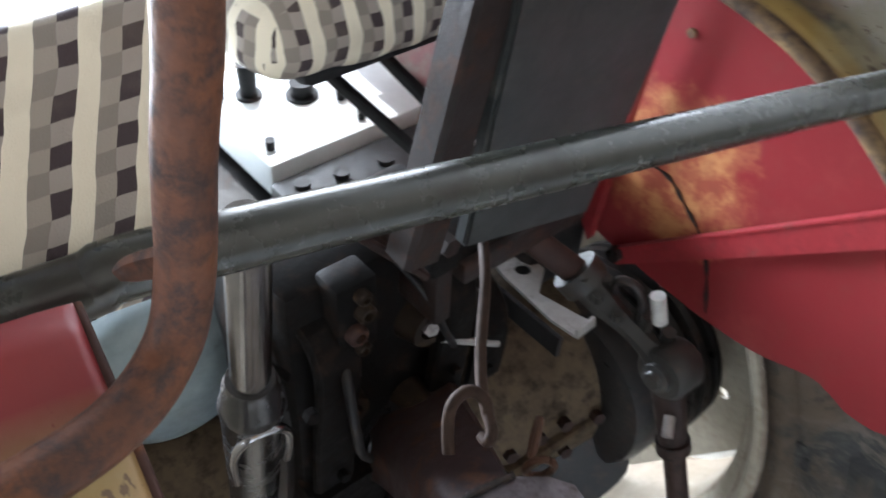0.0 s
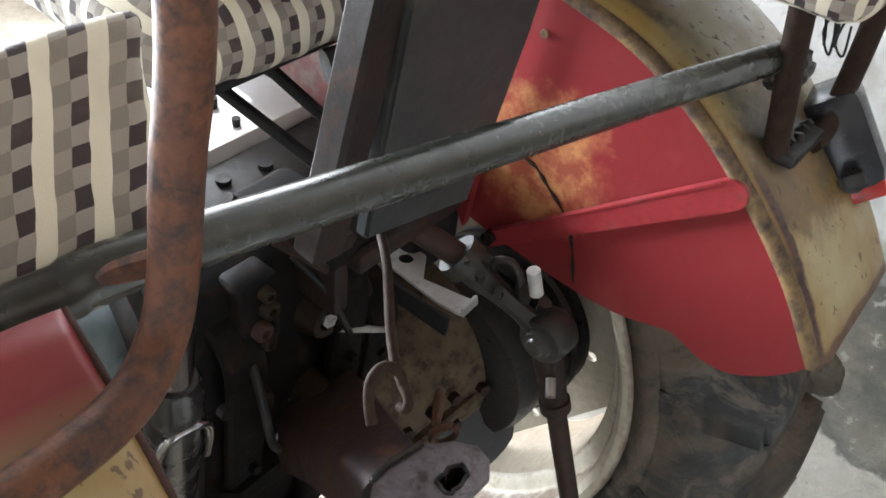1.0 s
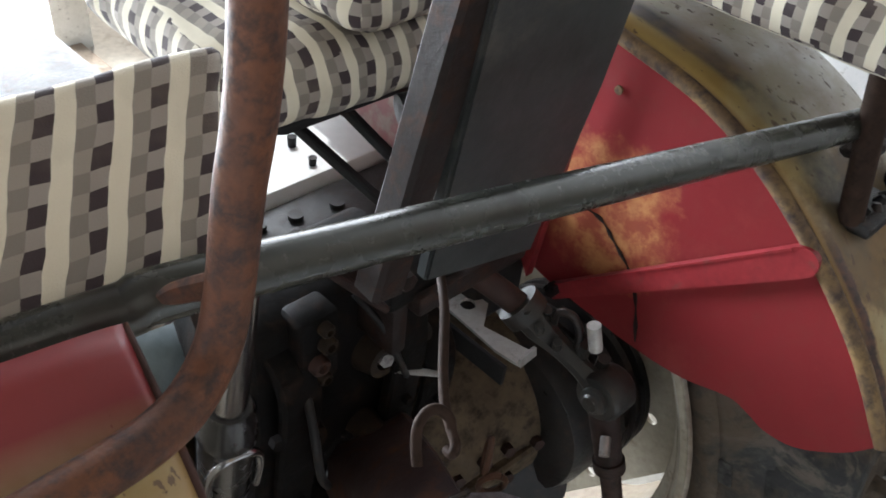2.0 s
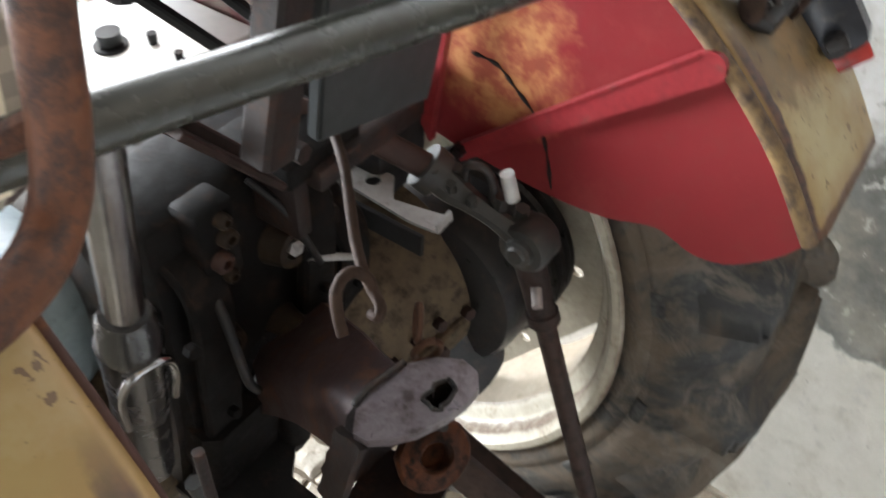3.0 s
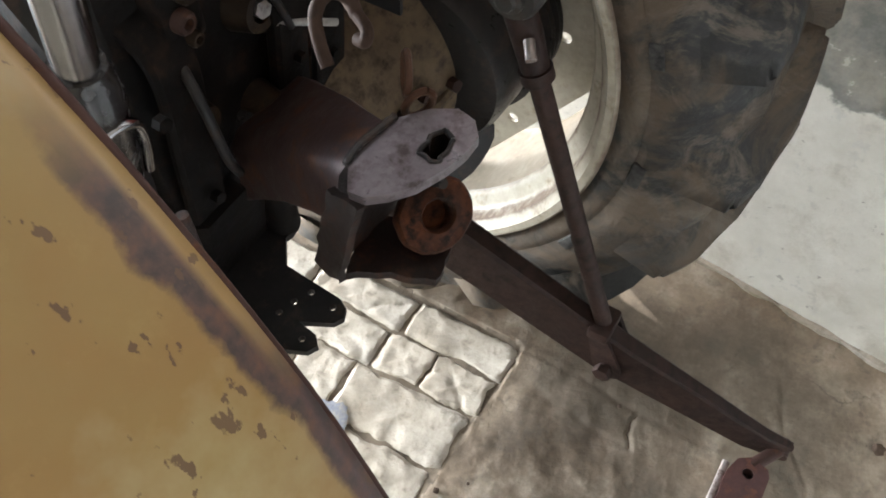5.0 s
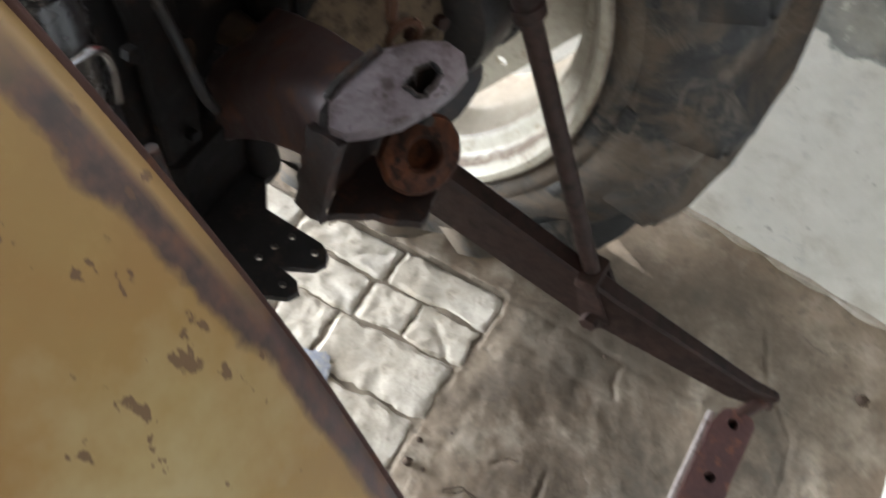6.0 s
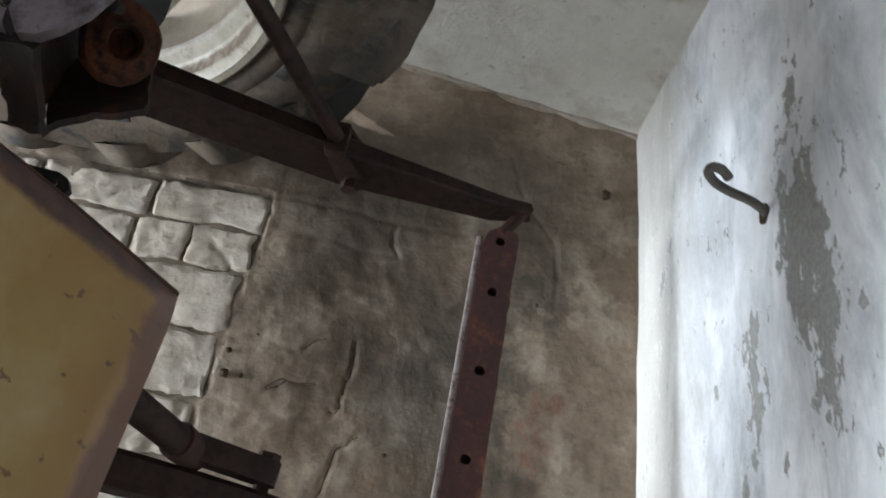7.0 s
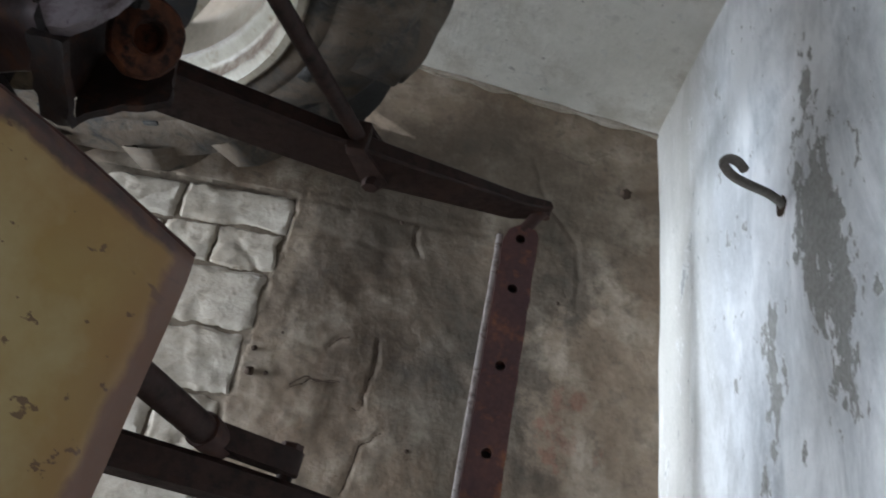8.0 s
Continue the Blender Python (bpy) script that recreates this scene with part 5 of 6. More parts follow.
for k in range(5):
    bm = B()
    x, y = 0.41 + rnd.uniform(-0.02, 0.02), -0.50 + rnd.uniform(-0.02, 0.02)
    rod(bm, [(x, y, 1.34), (x + rnd.uniform(-0.012, 0.012), y + rnd.uniform(-0.01, 0.01), 1.315), (x + rnd.uniform(-0.012, 0.012), y - 0.01, 1.30), (x + rnd.uniform(-0.004, 0.012), y - 0.004, 1.325)], 0.0012, 6)
    part("loose_thread", bm, BLACK, right_seat)
bm = B()
bmesh.ops.create_icosphere(bm, subdivisions=4, radius=0.02)
for v in bm.verts:
    v.co *= 1 + 0.35 * noise.noise(v.co * 90) + 0.12 * noise.noise(v.co * 260)
    v.co.x *= 1.5
    v.co += Vector((0.378, -0.482, 1.278))
part("pipe_weld", bm, IRON, right_seat, "ragged black weld")

# tail lamp on the mudguard
lamp = new("tail_lamp")
lamp.parent = tractor
tagged(lamp, "black tail lamp with a red lens")
LM = Matrix.Translation((0.497, -0.54, 1.168)) @ Euler((radians(-38), radians(12), radians(18))).to_matrix().to_4x4()
bm = B()
box(bm, (-0.042, -0.034, -0.052), (0.044, 0.034, 0.066), LM, 0.020)
part("housing", bm, GLOSS_BLACK, lamp, "glossy black lamp housing")
bm = B()
box(bm, (-0.03, -0.026, -0.066), (0.03, 0.026, -0.044), LM, 0.005)
part("lens", bm, LENS, lamp, "red lens")
bm = B()
cyl(bm, LM @ Vector((-0.034, 0.0, -0.028)), LM @ Vector((-0.056, 0.004, -0.03)), 0.012)
box(bm, (-0.062, -0.010, -0.034), (-0.054, 0.012, -0.018), LM, 0.003)
part("bracket", bm, IRON, lamp, "rusty lamp bracket")

# lift arm, rod and pins
bm = B()
rod(bm, [(0.07, -0.175, 1.115), (0.115, -0.225, 1.085), (0.168, -0.288, 1.030)], 0.0145)
part("rocker_shaft", bm, BROWN_DARK, tractor, "rusty brown rocker arm")
bm = B()
line = smooth_line([(0.162, -0.280, 1.036), (0.172, -0.308, 1.014), (0.184, -0.345, 0.992), (0.193, -0.384, 0.972)], 5)
sweep(bm, line, rect(0.036, 0.036, 0.013), scale=[1.05, 1.08, 1.08, 1.06, 1.04, 1.0, 0.90, 0.80, 0.74, 0.70, 0.68, 0.68, 0.72, 0.80, 0.90, 0.95])
for k in range(3):
    p = line[2 + 3 * k]
    cyl(bm, p + Vector((-0.012, -0.004, 0.010)), p + Vector((-0.016, -0.006, 0.022)), 0.006, 0.005, 8)
lift_arm = part("lift_arm", bm, DULL_GREY, tractor, "greasy grey lift arm")
bm = B()
sweep(bm, [(0.160, -0.276, 1.040), (0.167, -0.290, 1.027)], circle(0.026, 20))
part("collar", bm, DULL_GREY, lift_arm)
bm = B()
lathe(bm, [(-0.030, 0.0), (-0.030, 0.009), (-0.026, 0.011), (-0.024, 0.016), (-0.019, 0.017), (-0.018, 0.026), (-0.012, 0.0295), (0.016, 0.0295), (0.022, 0.025), (0.022, 0.0)], "x", (0.196, -0.390, 0.968), 32)
part("arm_eye", bm, DULL_GREY, lift_arm, "rusty brown eye with a pin")
bm = B()
cyl(bm, (0.191, -0.367, 1.020), (0.186, -0.360, 1.053), 0.0078)
part("pin", bm, PALE_GREY, lift_arm, "pale-ended steel pin")
bm = B()
rod(bm, [(0.180, -0.315, 1.02), (0.178, -0.318, 1.045), (0.182, -0.335, 1.05), (0.188, -0.345, 1.03), (0.19, -0.345, 1.0)], 0.0048, 10)
part("ring", bm, IRON, lift_arm, "iron ring")
for p, r, ht in (((0.178, -0.302, 1.022), 0.007, 0.02), ((0.192, -0.352, 0.995), 0.008, 0.024), ((0.203, -0.372, 0.985), 0.008, 0.02), ((0.172, -0.296, 1.03), 0.006, 0.014)):
    bm = B()
    nut(bm, p, (-0.1, -0.15, 1), r, ht)
    part("bolt", bm, DULL_GREY, lift_arm)
PIV = Vector((0.222, -0.588, 0.362))
END = Vector((0.288, -0.889, 0.221))
ROOT = Vector((0.165, -0.22, 0.575))
TOP = Vector((0.203, -0.398, 0.915))
bm = B()
d = (PIV - TOP).normalized()
rod(bm, [TOP, PIV - d * 0.06], 0.0125)
cyl(bm, TOP - d * 0.03, TOP + d * 0.05, 0.018, 0.016)
cyl(bm, TOP + d * 0.05, TOP + d * 0.065, 0.019, 0.019)
lift_rod = part("lift_rod", bm, RUSTY_STEEL, tractor, "rusty brown lift rod")
bm = B()
cyl(bm, TOP + d * 0.0 + Vector((-0.014, -0.012, 0)), TOP + d * 0.012 + Vector((-0.03, -0.02, 0.002)), 0.006)
part("grease_nipple", bm, STEEL_END, lift_rod)
bm = B()
for off in (-0.022, 0.022):
    m = frame_of(PIV - d * 0.07 + Vector((off - 0.003, 0, 0)), d, (1, 0, 0))
    plate(bm, tongue(0.10, 0.03, 0.044), 0.006, m)
box(bm, (-0.027, -0.016, -0.012), (0.027, 0.016, 0.012), Matrix.Translation(PIV - d * 0.075), 0.005)
part("fork", bm, RUSTY_STEEL, lift_rod, "rusty fork end")
bm = B()
cyl(bm, PIV + Vector((-0.036, 0, 0)), PIV + Vector((0.034, 0, 0)), 0.010)
nut(bm, PIV + Vector((-0.042, 0, 0)), (1, 0, 0), 0.014, 0.012)
part("pin", bm, RUSTY_STEEL, lift_rod)


def build_link(side):
    s = Vector((side, 1, 1))
    bm = B()
    knee = PIV.lerp(END, 0.80) * s + Vector((0, 0, -0.012))
    lift = Vector((0, 0, 0.006))
    sweep(bm, [ROOT * s + lift, PIV * s + lift, knee, END * s + Vector((0, 0.01, 0))], rect(0.021, 0.060, 0.003), scale=[1.66, 1.50, 0.98, 0.75])
    link = part("lower_link", bm, RUSTY_STEEL, tractor, "rusty brown lower link bar")
    bm = B()
    c = END * s
    cyl(bm, c + Vector((-0.012, 0.012, -0.004)), c + Vector((0.012, 0.012, -0.004)), 0.011)
    part("ball_end", bm, BROWN_DARK, link, "rusty ball end")
    return link


build_link(1)
# left link, lift rod and their joint
bm = B()
sweep(bm, smooth_line([(-0.316, -0.18, 0.60), (-0.314, -0.29, 0.545), (-0.312, -0.367, 0.50), (-0.310, -0.55, 0.40), (-0.322, -0.727, 0.33), (-0.325, -0.889, 0.235)], 4), rect(0.046, 0.078, 0.008), scale=[1.12 - 0.02 * i for i in range(21)])
left_link = part("lower_link", bm, RUSTY_STEEL, tractor, "rusty brown lower link bar")
bm = B()
LROD = [(-0.232, -0.36, 0.80), (-0.268, -0.497, 0.452)]
LLUG = [(-0.262, -0.495, 0.452), (-0.268, -0.598, 0.405)]
rod(bm, LROD, 0.019)
left_rod = part("lift_rod", bm, RUSTY_STEEL, tractor, "rusty brown lift rod")
bm = B()
d = (Vector(LROD[1]) - Vector(LROD[0])).normalized()
cyl(bm, Vector(LROD[1]) - d * 0.035, Vector(LROD[1]) + d * 0.012, 0.023, 0.021)
part("collar", bm, BROWN_DARK, left_rod, "dark rusty collar")
bm = B()
a, b = Vector(LLUG[0]) - Vector((0.012, 0, 0)), Vector(LLUG[1]) - Vector((0.012, 0, 0))
plate(bm, tongue((b - a).length, 0.04, 0.034), 0.03, frame_of(a - Vector((0.004, 0, 0)), b - a, (1, 0, 0)))
part("fork", bm, RUSTY_STEEL, left_rod, "rusty fork plate")
bm = B()
q = Vector(LLUG[1]) + Vector((-0.012, 0.016, -0.004))
cyl(bm, q + Vector((-0.03, 0, 0)), q + Vector((0.03, 0, 0)), 0.010)
pin = part("pin", bm, RUSTY_STEEL, left_rod)
bm = B()
nut(bm, q + Vector((0.024, 0, 0)), (1, 0, 0), 0.015, 0.014)
part("nut", bm, BROWN_DARK, left_rod)

# drawbar between the links
bm = B()
m = frame_of((-0.335, -0.842, 0.214), (1, 0, 0), (0, 0, 1))
chew = [(0.02 * k, -0.030 + 0.0035 * noise.noise(Vector((k * 0.7, 0, 0)))) for k in range(29)] + [(0.572, -0.024), (0.578, 0.004), (0.566, 0.022)]
plate(bm, chew + [(0.02 * k, 0.0295 + 0.002 * noise.noise(Vector((k * 0.7, 5, 0)))) for k in range(27, -1, -1)], 0.020, m, [(x + 0.335, 0.0, 0.0085) for x in (-0.295, -0.158, -0.017, 0.120, 0.215)])
drawbar = part("drawbar", bm, DRAWBAR, tractor, "rusty red-brown drawbar with a row of holes")
bm = B()
cyl(bm, (0.232, -0.842, 0.224), (0.300, -0.882, 0.222), 0.011)
part("end_pin", bm, BROWN_DARK, drawbar, "rusty end pin")

# scraped paint, with the light on the bar's side put into the pale colour
bm = B()
box(bm, (-0.335, -0.8125, 0.2175), (0.222, -0.8020, 0.2275), bevel=0.002)
part("worn_edge", bm, EDGE, drawbar, "pale scraped edge")
# backing plate added so that the holes look dark
bm = B()
box(bm, (-0.330, -0.866, 0.1990), (0.232, -0.818, 0.2135), bevel=0.002)
part("web", bm, TORN, drawbar, "dark backing plate added under the holes")

# hitch: neck, top plate, box and flange
bm = B()
near = [Vector(p) for p in ((-0.024, -0.398, 0.984), (-0.088, -0.392, 0.984), (-0.102, -0.388, 0.910), (-0.040, -0.394, 0.905))]
far = [Vector(p) for p in ((0.082, -0.185, 0.845), (-0.024, -0.185, 0.840), (-0.032, -0.185, 0.745), (0.075, -0.185, 0.74))]
rings = []
for i in range(9):
    f = i / 8
    c4 = [a.lerp(b, f) for a, b in zip(near, far)]
    mid = sum(c4, Vector()) / 4
    ring = []
    for k in range(4):
        for q in (0.12, 0.5, 0.88):
            p = c4[k].lerp(c4[(k + 1) % 4], q)
            p += (p - mid) * (0.05 if q == 0.5 else 0.0) + (p - mid) * 0.16 * f ** 3
            p += Vector((0, 0, noise.noise(p * 30) * 0.003 + 0.012 * math.sin(f * math.pi)))
            ring.append(bm.verts.new(p))
    rings.append(ring)
for r0, r1 in zip(rings, rings[1:]):
    for j in range(12):
        bm.faces.new((r0[j], r0[(j + 1) % 12], r1[(j + 1) % 12], r1[j]))
bm.faces.new(rings[0])
bm.faces.new(rings[-1][::-1])
hitch = part("hitch_neck", bm, NECK, tractor, "rusty purple-brown cast hitch neck")
bm = B()
top = [(-0.086, -0.389), (-0.055, -0.391), (-0.026, -0.397), (-0.004, -0.414), (0.008, -0.434), (0.004, -0.452), (-0.010, -0.463), (-0.030, -0.463), (-0.052, -0.458), (-0.079, -0.447), (-0.097, -0.433), (-0.109, -0.419), (-0.110, -0.405)]
egg = [(-0.038 + 0.0145 * math.cos(a) + 0.003 * math.cos(2 * a) + 0.0012 * math.sin(5 * a), -0.440 + 0.0095 * math.sin(a) + 0.0015 * math.sin(3 * a) + 0.0010 * math.cos(7 * a)) for a in [2 * math.pi * i / 28 for i in range(28)]]
loops = []
for pts, sink in ((top, 0.0), (egg, 0.0)):
    vs = [bm.verts.new((x, y, 0.992)) for x, y in pts]
    loops += [bm.edges.new((vs[i], vs[(i + 1) % len(vs)])) for i in range(len(vs))]
g = bmesh.ops.triangle_fill(bm, use_beauty=True, edges=loops)
faces = [f for f in g["geom"] if isinstance(f, bmesh.types.BMFace)]
ext = bmesh.ops.extrude_face_region(bm, geom=faces)
bmesh.ops.translate(bm, vec=(0.001, 0, -0.011), verts=[v for v in ext["geom"] if isinstance(v, bmesh.types.BMVert)])
part("hitch_plate", bm, WORN_STEEL, hitch, "worn steel hitch plate with an egg-shaped hole")
bm = B()
ring = [Vector((x + (x + 0.038) * 0.12, y + (y + 0.440) * 0.12, 0.992 + 0.0008 * math.sin(i * 2.1))) for i, (x, y) in enumerate(egg + egg[:1])]
sweep(bm, ring, circle(0.0022, 8), cap=False)
part("hole_lip", bm, IRON, hitch, "dark ragged lip of the hole")
# cup added under the hole; its near-black colour stands for the shade inside
bm = B()
for top_, bot in ((0.9905, 0.955),):
    a = [bm.verts.new((x - 0.0004, y, top_)) for x, y in egg]
    b = [bm.verts.new((-0.038 + (x + 0.038) * 0.8, -0.440 + (y + 0.440) * 0.8, bot)) for x, y in egg]
    for i in range(len(a)):
        bm.faces.new((a[i], a[(i + 1) % len(a)], b[(i + 1) % len(a)], b[i]))
    bm.faces.new(b)
part("socket", bm, GRIME_SHADE, hitch, "dark cup added to close the hole")
bm = B()
bead = smooth_line([(-0.090, -0.389, 0.993), (-0.07, -0.388, 0.995), (-0.05, -0.391, 0.995), (-0.028, -0.395, 0.994)], 6)
sweep(bm, bead, circle(0.0036, 8), scale=[0.7 + 0.4 * abs(math.sin(i * 1.3)) for i in range(len(bead))])
part("weld", bm, IRON, hitch, "black weld bead")
# box under the plate: torn side plate, base, back web
def torn_plate(corners, thick, seed):
    bm = B()
    c = [Vector(p) for p in corners]
    nrm = (c[1] - c[0]).cross(c[3] - c[0]).normalized() * thick
    n, m = 8, 8
    grid = []
    for j in range(m + 1):
        row = []
        for i in range(n + 1):
            p = c[0].lerp(c[1], i / n).lerp(c[3].lerp(c[2], i / n), j / m)
            if i in (0, n) or j in (0, m):
                p += Vector((noise.noise(p * 90 + Vector((seed, 0, 0))), noise.noise(p * 90 + Vector((0, seed, 0))), noise.noise(p * 70))) * 0.0035
            row.append(p + nrm * 0.5 * noise.noise(p * 40))
        grid.append(row)
    a = [[bm.verts.new(p) for p in row] for row in grid]
    b = [[bm.verts.new(p + nrm) for p in row] for row in grid]
    for j in range(m):
        for i in range(n):
            bm.faces.new((a[j][i], a[j][i + 1], a[j + 1][i + 1], a[j + 1][i]))
            bm.faces.new((b[j][i], b[j + 1][i], b[j + 1][i + 1], b[j][i + 1]))
    ra = a[0] + [r[-1] for r in a[1:]] + a[-1][-2::-1] + [r[0] for r in a[-2:0:-1]]
    rb = b[0] + [r[-1] for r in b[1:]] + b[-1][-2::-1] + [r[0] for r in b[-2:0:-1]]
    for i in range(len(ra)):
        bm.faces.new((ra[i], rb[i], rb[(i + 1) % len(ra)], ra[(i + 1) % len(ra)]))
    return bm


part("side_plate", torn_plate([(-0.108, -0.418, 0.980), (-0.100, -0.385, 0.975), (-0.118, -0.372, 0.885), (-0.128, -0.404, 0.888)], 0.008, 2.0), TORN, hitch, "rusty torch-cut side plate")
part("base_plate", torn_plate([(-0.127, -0.404, 0.890), (-0.091, -0.472, 0.887), (-0.030, -0.46, 0.880), (-0.06, -0.385, 0.88)], 0.008, 5.0), TORN, hitch)
part("web_plate", torn_plate([(-0.095, -0.392, 0.978), (-0.02, -0.40, 0.978), (-0.03, -0.405, 0.89), (-0.11, -0.392, 0.89)], 0.008, 8.0), TORN, hitch)
bm = B()
RN = Vector((-0.34, -0.50, 0.62)).normalized()
RC = Vector((-0.053, -0.449, 0.927))
prof = [(-0.014, 0.0), (-0.014, 0.0125), (0.004, 0.013), (0.009, 0.0155), (0.008, 0.020), (0.004, 0.025), (0.003, 0.031), (-0.003, 0.034), (-0.014, 0.033)]
lathe(bm, prof, "z", (0, 0, 0), 40)
for v in bm.verts:
    a = math.atan2(v.co.y, v.co.x)
    k = 1 + 0.07 * math.sin(2 * a + 0.6) + 0.05 * noise.noise(Vector((math.cos(a) * 3, math.sin(a) * 3, 1)))
    v.co.x, v.co.y = v.co.x * k, v.co.y * k
    v.co.z += noise.noise(v.co * 120) * 0.0012
bmesh.ops.transform(bm, matrix=Matrix.Translation(RC) @ RN.to_track_quat("Z", "Y").to_matrix().to_4x4(), verts=bm.verts)
flange = part("flange", bm, ORANGE_RUST, hitch, "orange rusty flange")
bm = B()
side = RN.cross(Vector((0, 0, 1))).normalized()
cyl(bm, RC - side * 0.012 - RN.cross(side) * 0.024 - RN * 0.004, RC - side * 0.012 - RN.cross(side) * 0.024 + RN * 0.006, 0.005)
part("rivet", bm, IRON, hitch)
# chain and hook
for c, ax, up in (((0.003, -0.387, 1.013), (0.5, 0.3, 1), (1, -1, 0)), ((-0.003, -0.402, 0.990), (0.2, -0.4, 1), (1, 1, 0.2))):
    bm = B()
    ax, up = Vector(ax).normalized(), Vector(up)
    sd = ax.cross(up).normalized()
    ring = [Vector(c) + ax * 0.017 * math.cos(a) + sd * 0.011 * math.sin(a) for a in [2 * math.pi * i / 14 for i in range(15)]]
    sweep(bm, ring, circle(0.0036, 8), cap=False)
    part("chain_link", bm, CHAIN, hitch, "rusty chain link")
bm = B()
rod(bm, [(0.010, -0.285, 1.190), (-0.002, -0.305, 1.187), (-0.028, -0.338, 1.183), (-0.056, -0.367, 1.178), (-0.072, -0.384, 1.172), (-0.088, -0.404, 1.165), (-0.097, -0.421, 1.160), (-0.102, -0.431, 1.157), (-0.107, -0.433, 1.152), (-0.106, -0.426, 1.150)], 0.0042, 12)
hook = part("double_hook", bm, HOOK_STEEL, tractor, "bent steel rod ending in a double hook")
bm = B()
rod(bm, [(-0.129, -0.420, 1.143), (-0.124, -0.412, 1.153), (-0.117, -0.405, 1.165), (-0.107, -0.403, 1.171), (-0.098, -0.406, 1.171), (-0.094, -0.414, 1.166), (-0.097, -0.421, 1.159)], 0.0045, 12)
part("curl", bm, HOOK_STEEL, hook)

# pale bracket on the axle, rods
bm = B()
plate(bm, [(0.181, -0.112), (0.168, -0.174), (0.162, -0.257), (0.166, -0.289), (0.196, -0.287), (0.192, -0.274), (0.180, -0.220), (0.214, -0.195), (0.214, -0.160), (0.212, -0.129)], 0.004, Matrix.Translation((0, 0, 0.945)), [(0.193, -0.180, 0.010)])
bracket = part("axle_bracket", bm, PALE_GREY, tractor, "pale grey sheet bracket")
bm = B()
plate(bm, [(0, 0), (0.03, 0), (0.028, 0.014), (0, 0.012)], 0.004, frame_of((0.166, -0.290, 0.946), (1, 0.05, 0), (0, -1, 0.1)))
part("lip", bm, PALE_GREY, bracket)
bm = B()
sweep(bm, [(0.150, -0.10, 0.935), (0.156, -0.28, 0.928)], rect(0.006, 0.03, 0.001))
part("axle_bracket", bm, BLACK, tractor, "black bracket edge")
for a, b, r, mt in (((0.12, -0.09, 1.04), (0.145, -0.13, 1.12), 0.0045, PALE_GREY), ((0.044, -0.212, 0.957), (0.128, -0.214, 0.895), 0.0045, PALE_GREY), ((0.245, -0.16, 1.02), (0.262, -0.165, 1.075), 0.006, PALE_GREY)):
    bm = B()
    cyl(bm, a, b, r)
    part("brake_rod", bm, mt, tractor, "pale metal rod")
bm = B()
box(bm, (0.20, -0.185, 0.90), (0.296, -0.08, 1.065), bevel=0.014)
part("brake_housing", bm, BLACK, tractor, "black brake lever housing")

# black perforated bracket under the hitch
bm = B()
plate(bm, [(0.03, -0.13), (0.030, -0.186), (0.014, -0.214), (-0.002, -0.216), (-0.012, -0.214), (-0.043, -0.238), (-0.048, -0.318), (-0.054, -0.330), (-0.066, -0.336), (-0.078, -0.330), (-0.096, -0.296), (-0.100, -0.322), (-0.110, -0.332), (-0.122, -0.326), (-0.140, -0.287), (-0.135, -0.13)][::-1], 0.010, Matrix.Translation((0, 0, 0.660)), [(-0.062, -0.318, 0.004), (-0.058, -0.285, 0.004), (-0.078, -0.276, 0.004), (-0.098, -0.270, 0.004), (-0.112, -0.312, 0.004)])
swing = part("swinging_bracket", bm, BLACK, tractor, "black bracket with rows of holes")
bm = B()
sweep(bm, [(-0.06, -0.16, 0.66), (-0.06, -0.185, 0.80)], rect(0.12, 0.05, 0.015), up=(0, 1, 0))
part("mount", bm, GRIME_SHADE, swing)
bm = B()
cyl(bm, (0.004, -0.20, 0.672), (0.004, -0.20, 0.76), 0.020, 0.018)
part("post", bm, GRIME_SHADE, swing)
bm = B()
rod(bm, [(-0.217, -0.351, 1.046), (-0.219, -0.355, 1.0), (-0.216, -0.352, 0.93)], 0.0048)
part("stay_bar", bm, TORN, tractor, "thin dark stay bar")

# lift cylinder
bm = B()
cyl(bm, (-0.194, -0.302, 1.30), (-0.192, -0.262, 1.105), 0.0155, 0.0155)
cylinder = part("piston_rod", bm, PISTON, tractor, "bright greasy piston rod")
bm = B()
P0, P1 = Vector((-0.192, -0.264, 1.118)), Vector((-0.187, -0.212, 0.87))
ax = P1 - P0
lathe(bm, [(0.0, 0.0), (0.0, 0.019), (0.006, 0.020), (0.012, 0.0225), (0.034, 0.024), (0.040, 0.0265), (0.046, 0.025), (0.27, 0.022), (0.27, 0.0)], "z", (0, 0, 0), 28)
bmesh.ops.transform(bm, matrix=Matrix.Translation(P0) @ ax.to_track_quat("Z", "Y").to_matrix().to_4x4(), verts=bm.verts)
part("sleeve", bm, GREASED, cylinder, "worn steel sleeve")
bm = B()
q = Vector((-0.196, -0.262, 1.045))
rod(bm, [q + Vector((-0.018, 0.01, -0.06)), q + Vector((-0.020, 0.0, -0.01)), q + Vector((-0.006, -0.012, 0.018)), q + Vector((0.018, -0.014, 0.012)), q + Vector((0.028, -0.004, -0.02)), q + Vector((0.028, 0.006, -0.06))], 0.0042, 10)
part("clevis", bm, PISTON, cylinder, "bright u-shaped clevis")
bm = B()
sweep(bm, [(-0.175, -0.235, 1.10), (-0.145, -0.215, 1.045), (-0.135, -0.205, 1.02)], rect(0.010, 0.008, 0.001))
part("lever", bm, PISTON, cylinder, "bright steel lever")
bm = B()
rod(bm, [(-0.20, -0.30, 0.93), (-0.19, -0.31, 0.86), (-0.17, -0.28, 0.78), (-0.16, -0.25, 0.74)], 0.008)
part("hose", bm, DULL_GREY, cylinder, "dull grey hose")
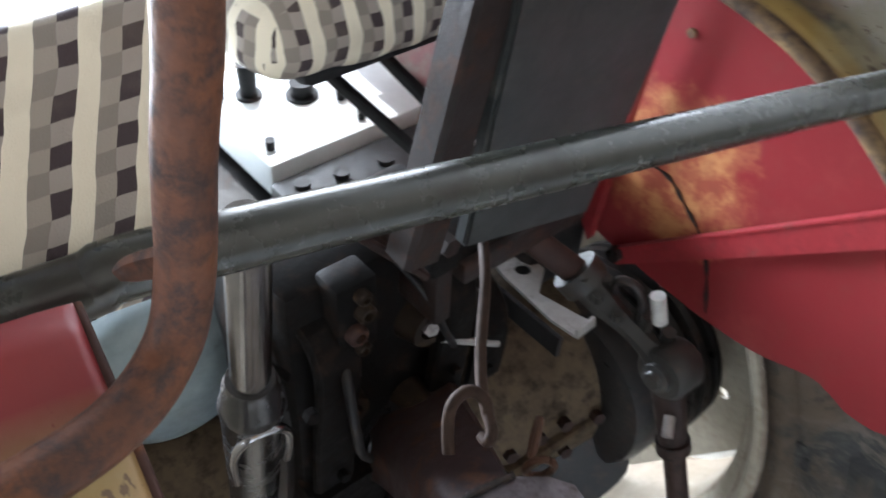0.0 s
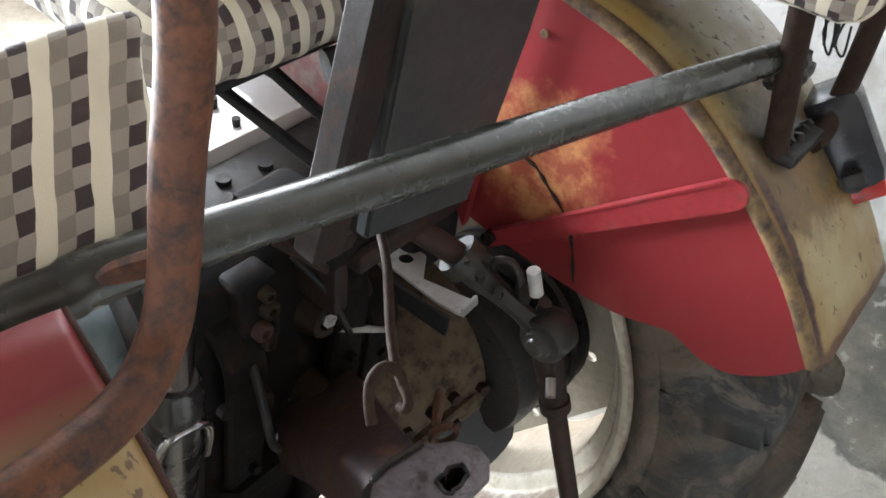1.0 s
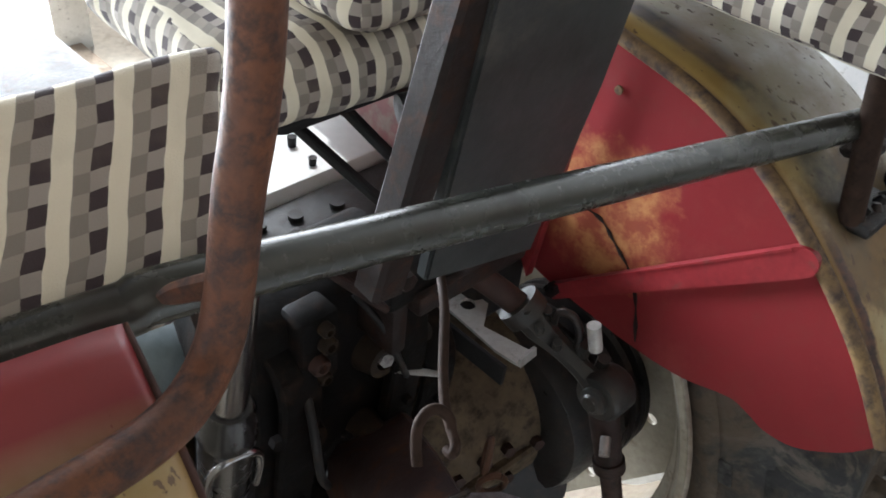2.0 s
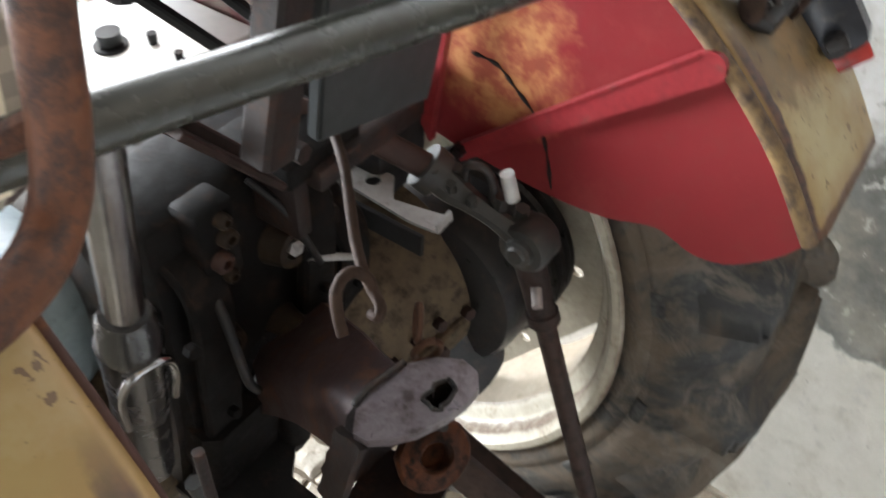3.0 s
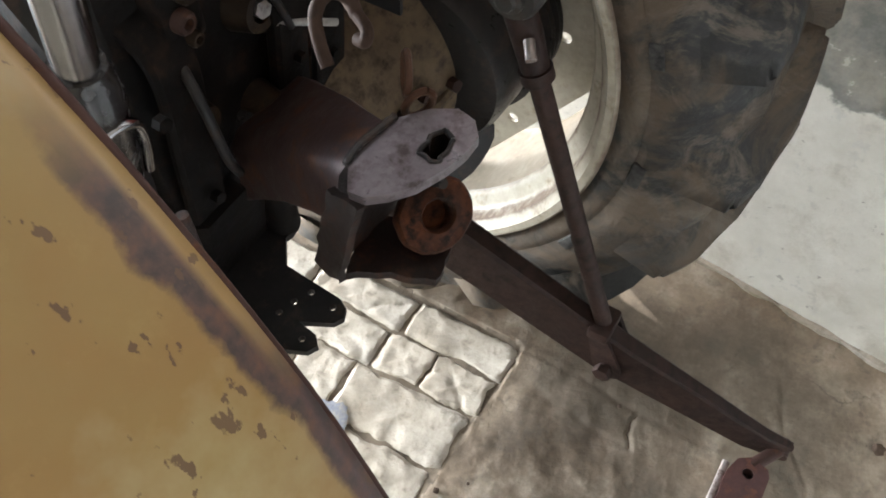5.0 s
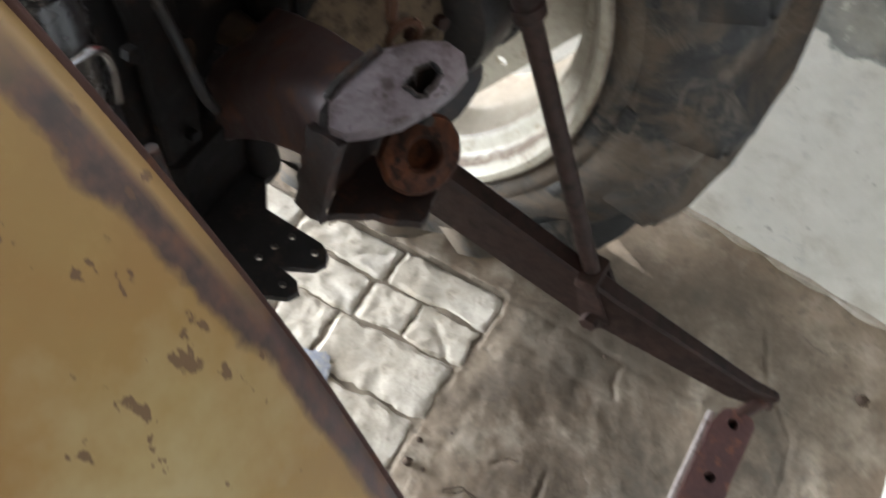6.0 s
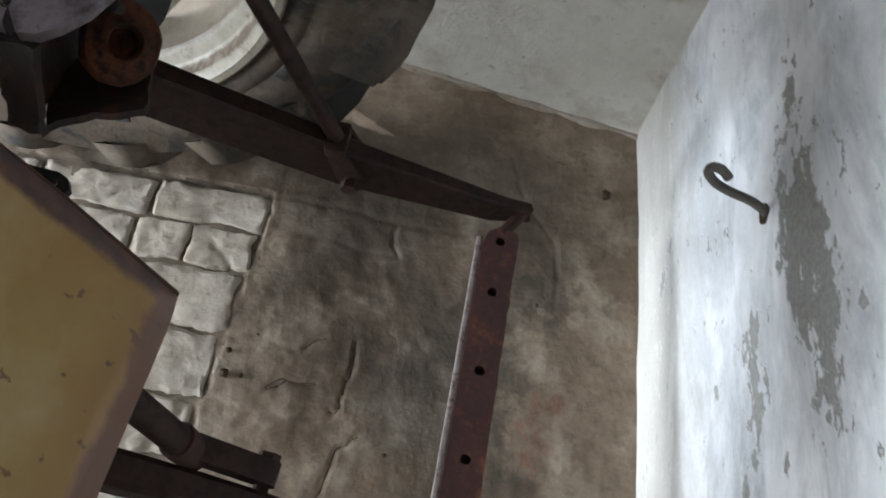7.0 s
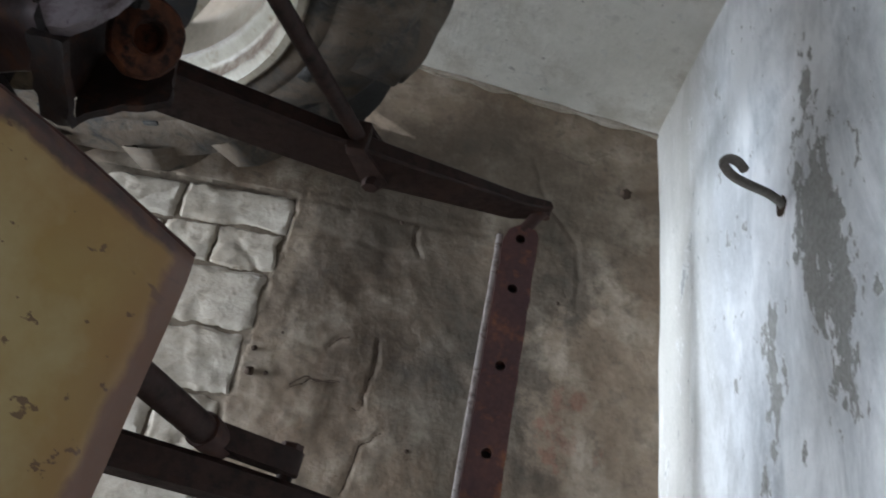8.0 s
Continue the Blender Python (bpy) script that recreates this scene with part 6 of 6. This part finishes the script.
bm = B()
sweep(bm, smooth_line([(-0.10, -0.06, 1.03), (-0.11, -0.12, 0.97), (-0.115, -0.12, 0.82), (-0.11, -0.07, 0.60)], 4), rect(0.07, 0.09, 0.02), up=(0, 1, 0), scale=[0.8 + 0.03 * i for i in range(13)])
part("lift_housing", bm, IRON, tractor, "black greasy lift housing")

# ---- wall hook and floor litter ----
bm = B()
rod(bm, [(0.166, -1.180, 0.540), (0.156, -1.155, 0.564), (0.151, -1.122, 0.590), (0.139, -1.082, 0.619), (0.134, -1.055, 0.639), (0.137, -1.041, 0.653), (0.142, -1.045, 0.658), (0.142, -1.057, 0.656), (0.139, -1.069, 0.647)], 0.0062, 12)
sweep(bm, [(0.160, -1.166, 0.556), (0.1555, -1.150, 0.567)], circle(0.0095, 9), scale=[1.2, 0.8])
tagged(link_mesh("wall_hook", bm, HOOK_IRON), "bent grey iron hook set in a whitewashed wall", "hook")
# dark lump on the wall; its colour gives the chipped hole's shade
bm = B()
bmesh.ops.create_icosphere(bm, subdivisions=3, radius=0.017)
for v in bm.verts:
    v.co *= 1 + 0.5 * noise.noise(v.co * 60)
    v.co.y *= 0.22
    v.co += Vector((0.158, -1.1535, 0.561))
part("chipped_hole", bm, LITTER, wall_south, "dark flat lump drawn as the hole round the hook")
rnd = random.Random(21)
for k, (x, y, r) in enumerate([(0.011, -0.408, 0.006), (-0.032, -0.411, 0.009), (0.498, -1.06, 0.012), (-0.03, -0.44, 0.004), (0.052, -0.45, 0.003), (0.22, -0.95, 0.004), (0.33, -0.62, 0.004), (-0.12, -0.72, 0.004)]):
    bm = B()
    bmesh.ops.create_icosphere(bm, subdivisions=2, radius=r)
    for v in bm.verts:
        v.co *= 1 + 0.5 * noise.noise(v.co * 140 + Vector((k * 3.1, 0, 0)))
        v.co.z *= 0.7
    ob = link_mesh("pebble", bm, LITTER)
    ob.location = (x, y, r * 0.45)
    tagged(ob, "small dark clod of dirt on the floor", "clod", "dirt clods on the floor")
bm = B()
bmesh.ops.create_icosphere(bm, subdivisions=4, radius=0.03)
for v in bm.verts:
    v.co *= 1.1 + 0.6 * noise.noise(v.co * 35) + 0.25 * noise.noise(v.co * 120)
    v.co.x *= 1.25
    v.co.z *= 0.05
ob = link_mesh("cement_lump", bm, PALE_LUMP)
ob.location = (0.018, -0.165, 0.0022)
tagged(ob, "thin pale blue-grey smear of cement on the bricks", "lump")
bm = B()
line = smooth_line([(-0.043, -0.488, 0.002), (-0.030, -0.503, 0.004), (-0.022, -0.517, 0.005), (-0.028, -0.535, 0.003), (-0.022, -0.555, 0.004), (-0.019, -0.576, 0.002)], 4)
sweep(bm, line, circle(0.0016, 6), scale=[1 - 0.5 * i / len(line) for i in range(len(line))])
tagged(link_mesh("twig", bm, LITTER), "thin dark bent twig on the cement floor", "twig")

# ---- bricks of the floor ----
def slab(cx, cy, w, l, turn):
    """One cement-smeared brick: worn, sunken edges and an uneven top."""
    bm = B()
    n, m = 14, 26
    vs = []
    for j in range(m + 1):
        row = []
        for i in range(n + 1):
            u, v = 2 * i / n - 1, 2 * j / m - 1
            p = Vector((u * w / 2, v * l / 2, 0))
            q = p + Vector((cx, cy, 0))
            border = min(1 - abs(u), (1 - abs(v)) * l / w) * w / 2
            p.x += noise.noise(q * 15) * 0.005 + noise.noise(q * 48) * 0.005 + noise.noise(q * 110) * 0.002
            p.y += noise.noise(q * 17 + Vector((5, 0, 0))) * 0.005 + noise.noise(q * 52 + Vector((5, 0, 0))) * 0.004
            worn_by = 0.006 + 0.012 * max(0.0, noise.noise(q * 21 + Vector((0, 3, 0))) + 0.2)
            p.z = noise.noise(q * 9) * 0.0035 + noise.noise(q * 37) * 0.0018 + noise.noise(q * 80) * 0.0010 - 0.0075 * max(0, 1 - border / worn_by) ** 2
            split = noise.noise(q * 7 + Vector((cx * 31, 0, 4)))
            if noise.noise(Vector((cx * 23, cy * 23, 1))) > 0.0:
                p.z -= 0.0032 * math.exp(-(split / 0.05) ** 2)
            row.append(bm.verts.new(p))
        vs.append(row)
    for j in range(m):
        for i in range(n):
            bm.faces.new((vs[j][i], vs[j][i + 1], vs[j + 1][i + 1], vs[j + 1][i]))
    rim = vs[0] + [r[-1] for r in vs[1:]] + vs[-1][-2::-1] + [r[0] for r in vs[-2:0:-1]]
    low = [bm.verts.new(v.co - Vector((0, 0, 0.03))) for v in rim]
    for i in range(len(rim)):
        bm.faces.new((rim[i], low[i], low[(i + 1) % len(rim)], rim[(i + 1) % len(rim)]))
    bm.faces.new(low[::-1])
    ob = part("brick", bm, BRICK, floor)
    ob.matrix_basis = pose(cx, cy, rnd.uniform(-0.0008, 0.0008), rnd.uniform(-0.25, 0.25), rnd.uniform(-0.3, 0.3), turn)


ROWS = (
    (0.343, 0.258, -0.404, (0.227, 0.226, 0.22, 0.21, 0.23)),
    (0.257, 0.166, -0.399, (0.129, 0.106, 0.215, 0.12, 0.225, 0.21)),
    (0.165, 0.042, -0.394, (0.251, 0.115, 0.235, 0.12, 0.23)),
    (0.040, -0.084, -0.390, (0.206, 0.225, 0.12, 0.22, 0.21)),
    (-0.088, -0.190, -0.380, (0.12, 0.225, 0.21, 0.23, 0.22)),
    (-0.194, -0.300, -0.38, (0.22, 0.21, 0.23, 0.22, 0.12)),
    (-0.304, -0.410, -0.38, (0.13, 0.21, 0.23, 0.22, 0.22)),
)
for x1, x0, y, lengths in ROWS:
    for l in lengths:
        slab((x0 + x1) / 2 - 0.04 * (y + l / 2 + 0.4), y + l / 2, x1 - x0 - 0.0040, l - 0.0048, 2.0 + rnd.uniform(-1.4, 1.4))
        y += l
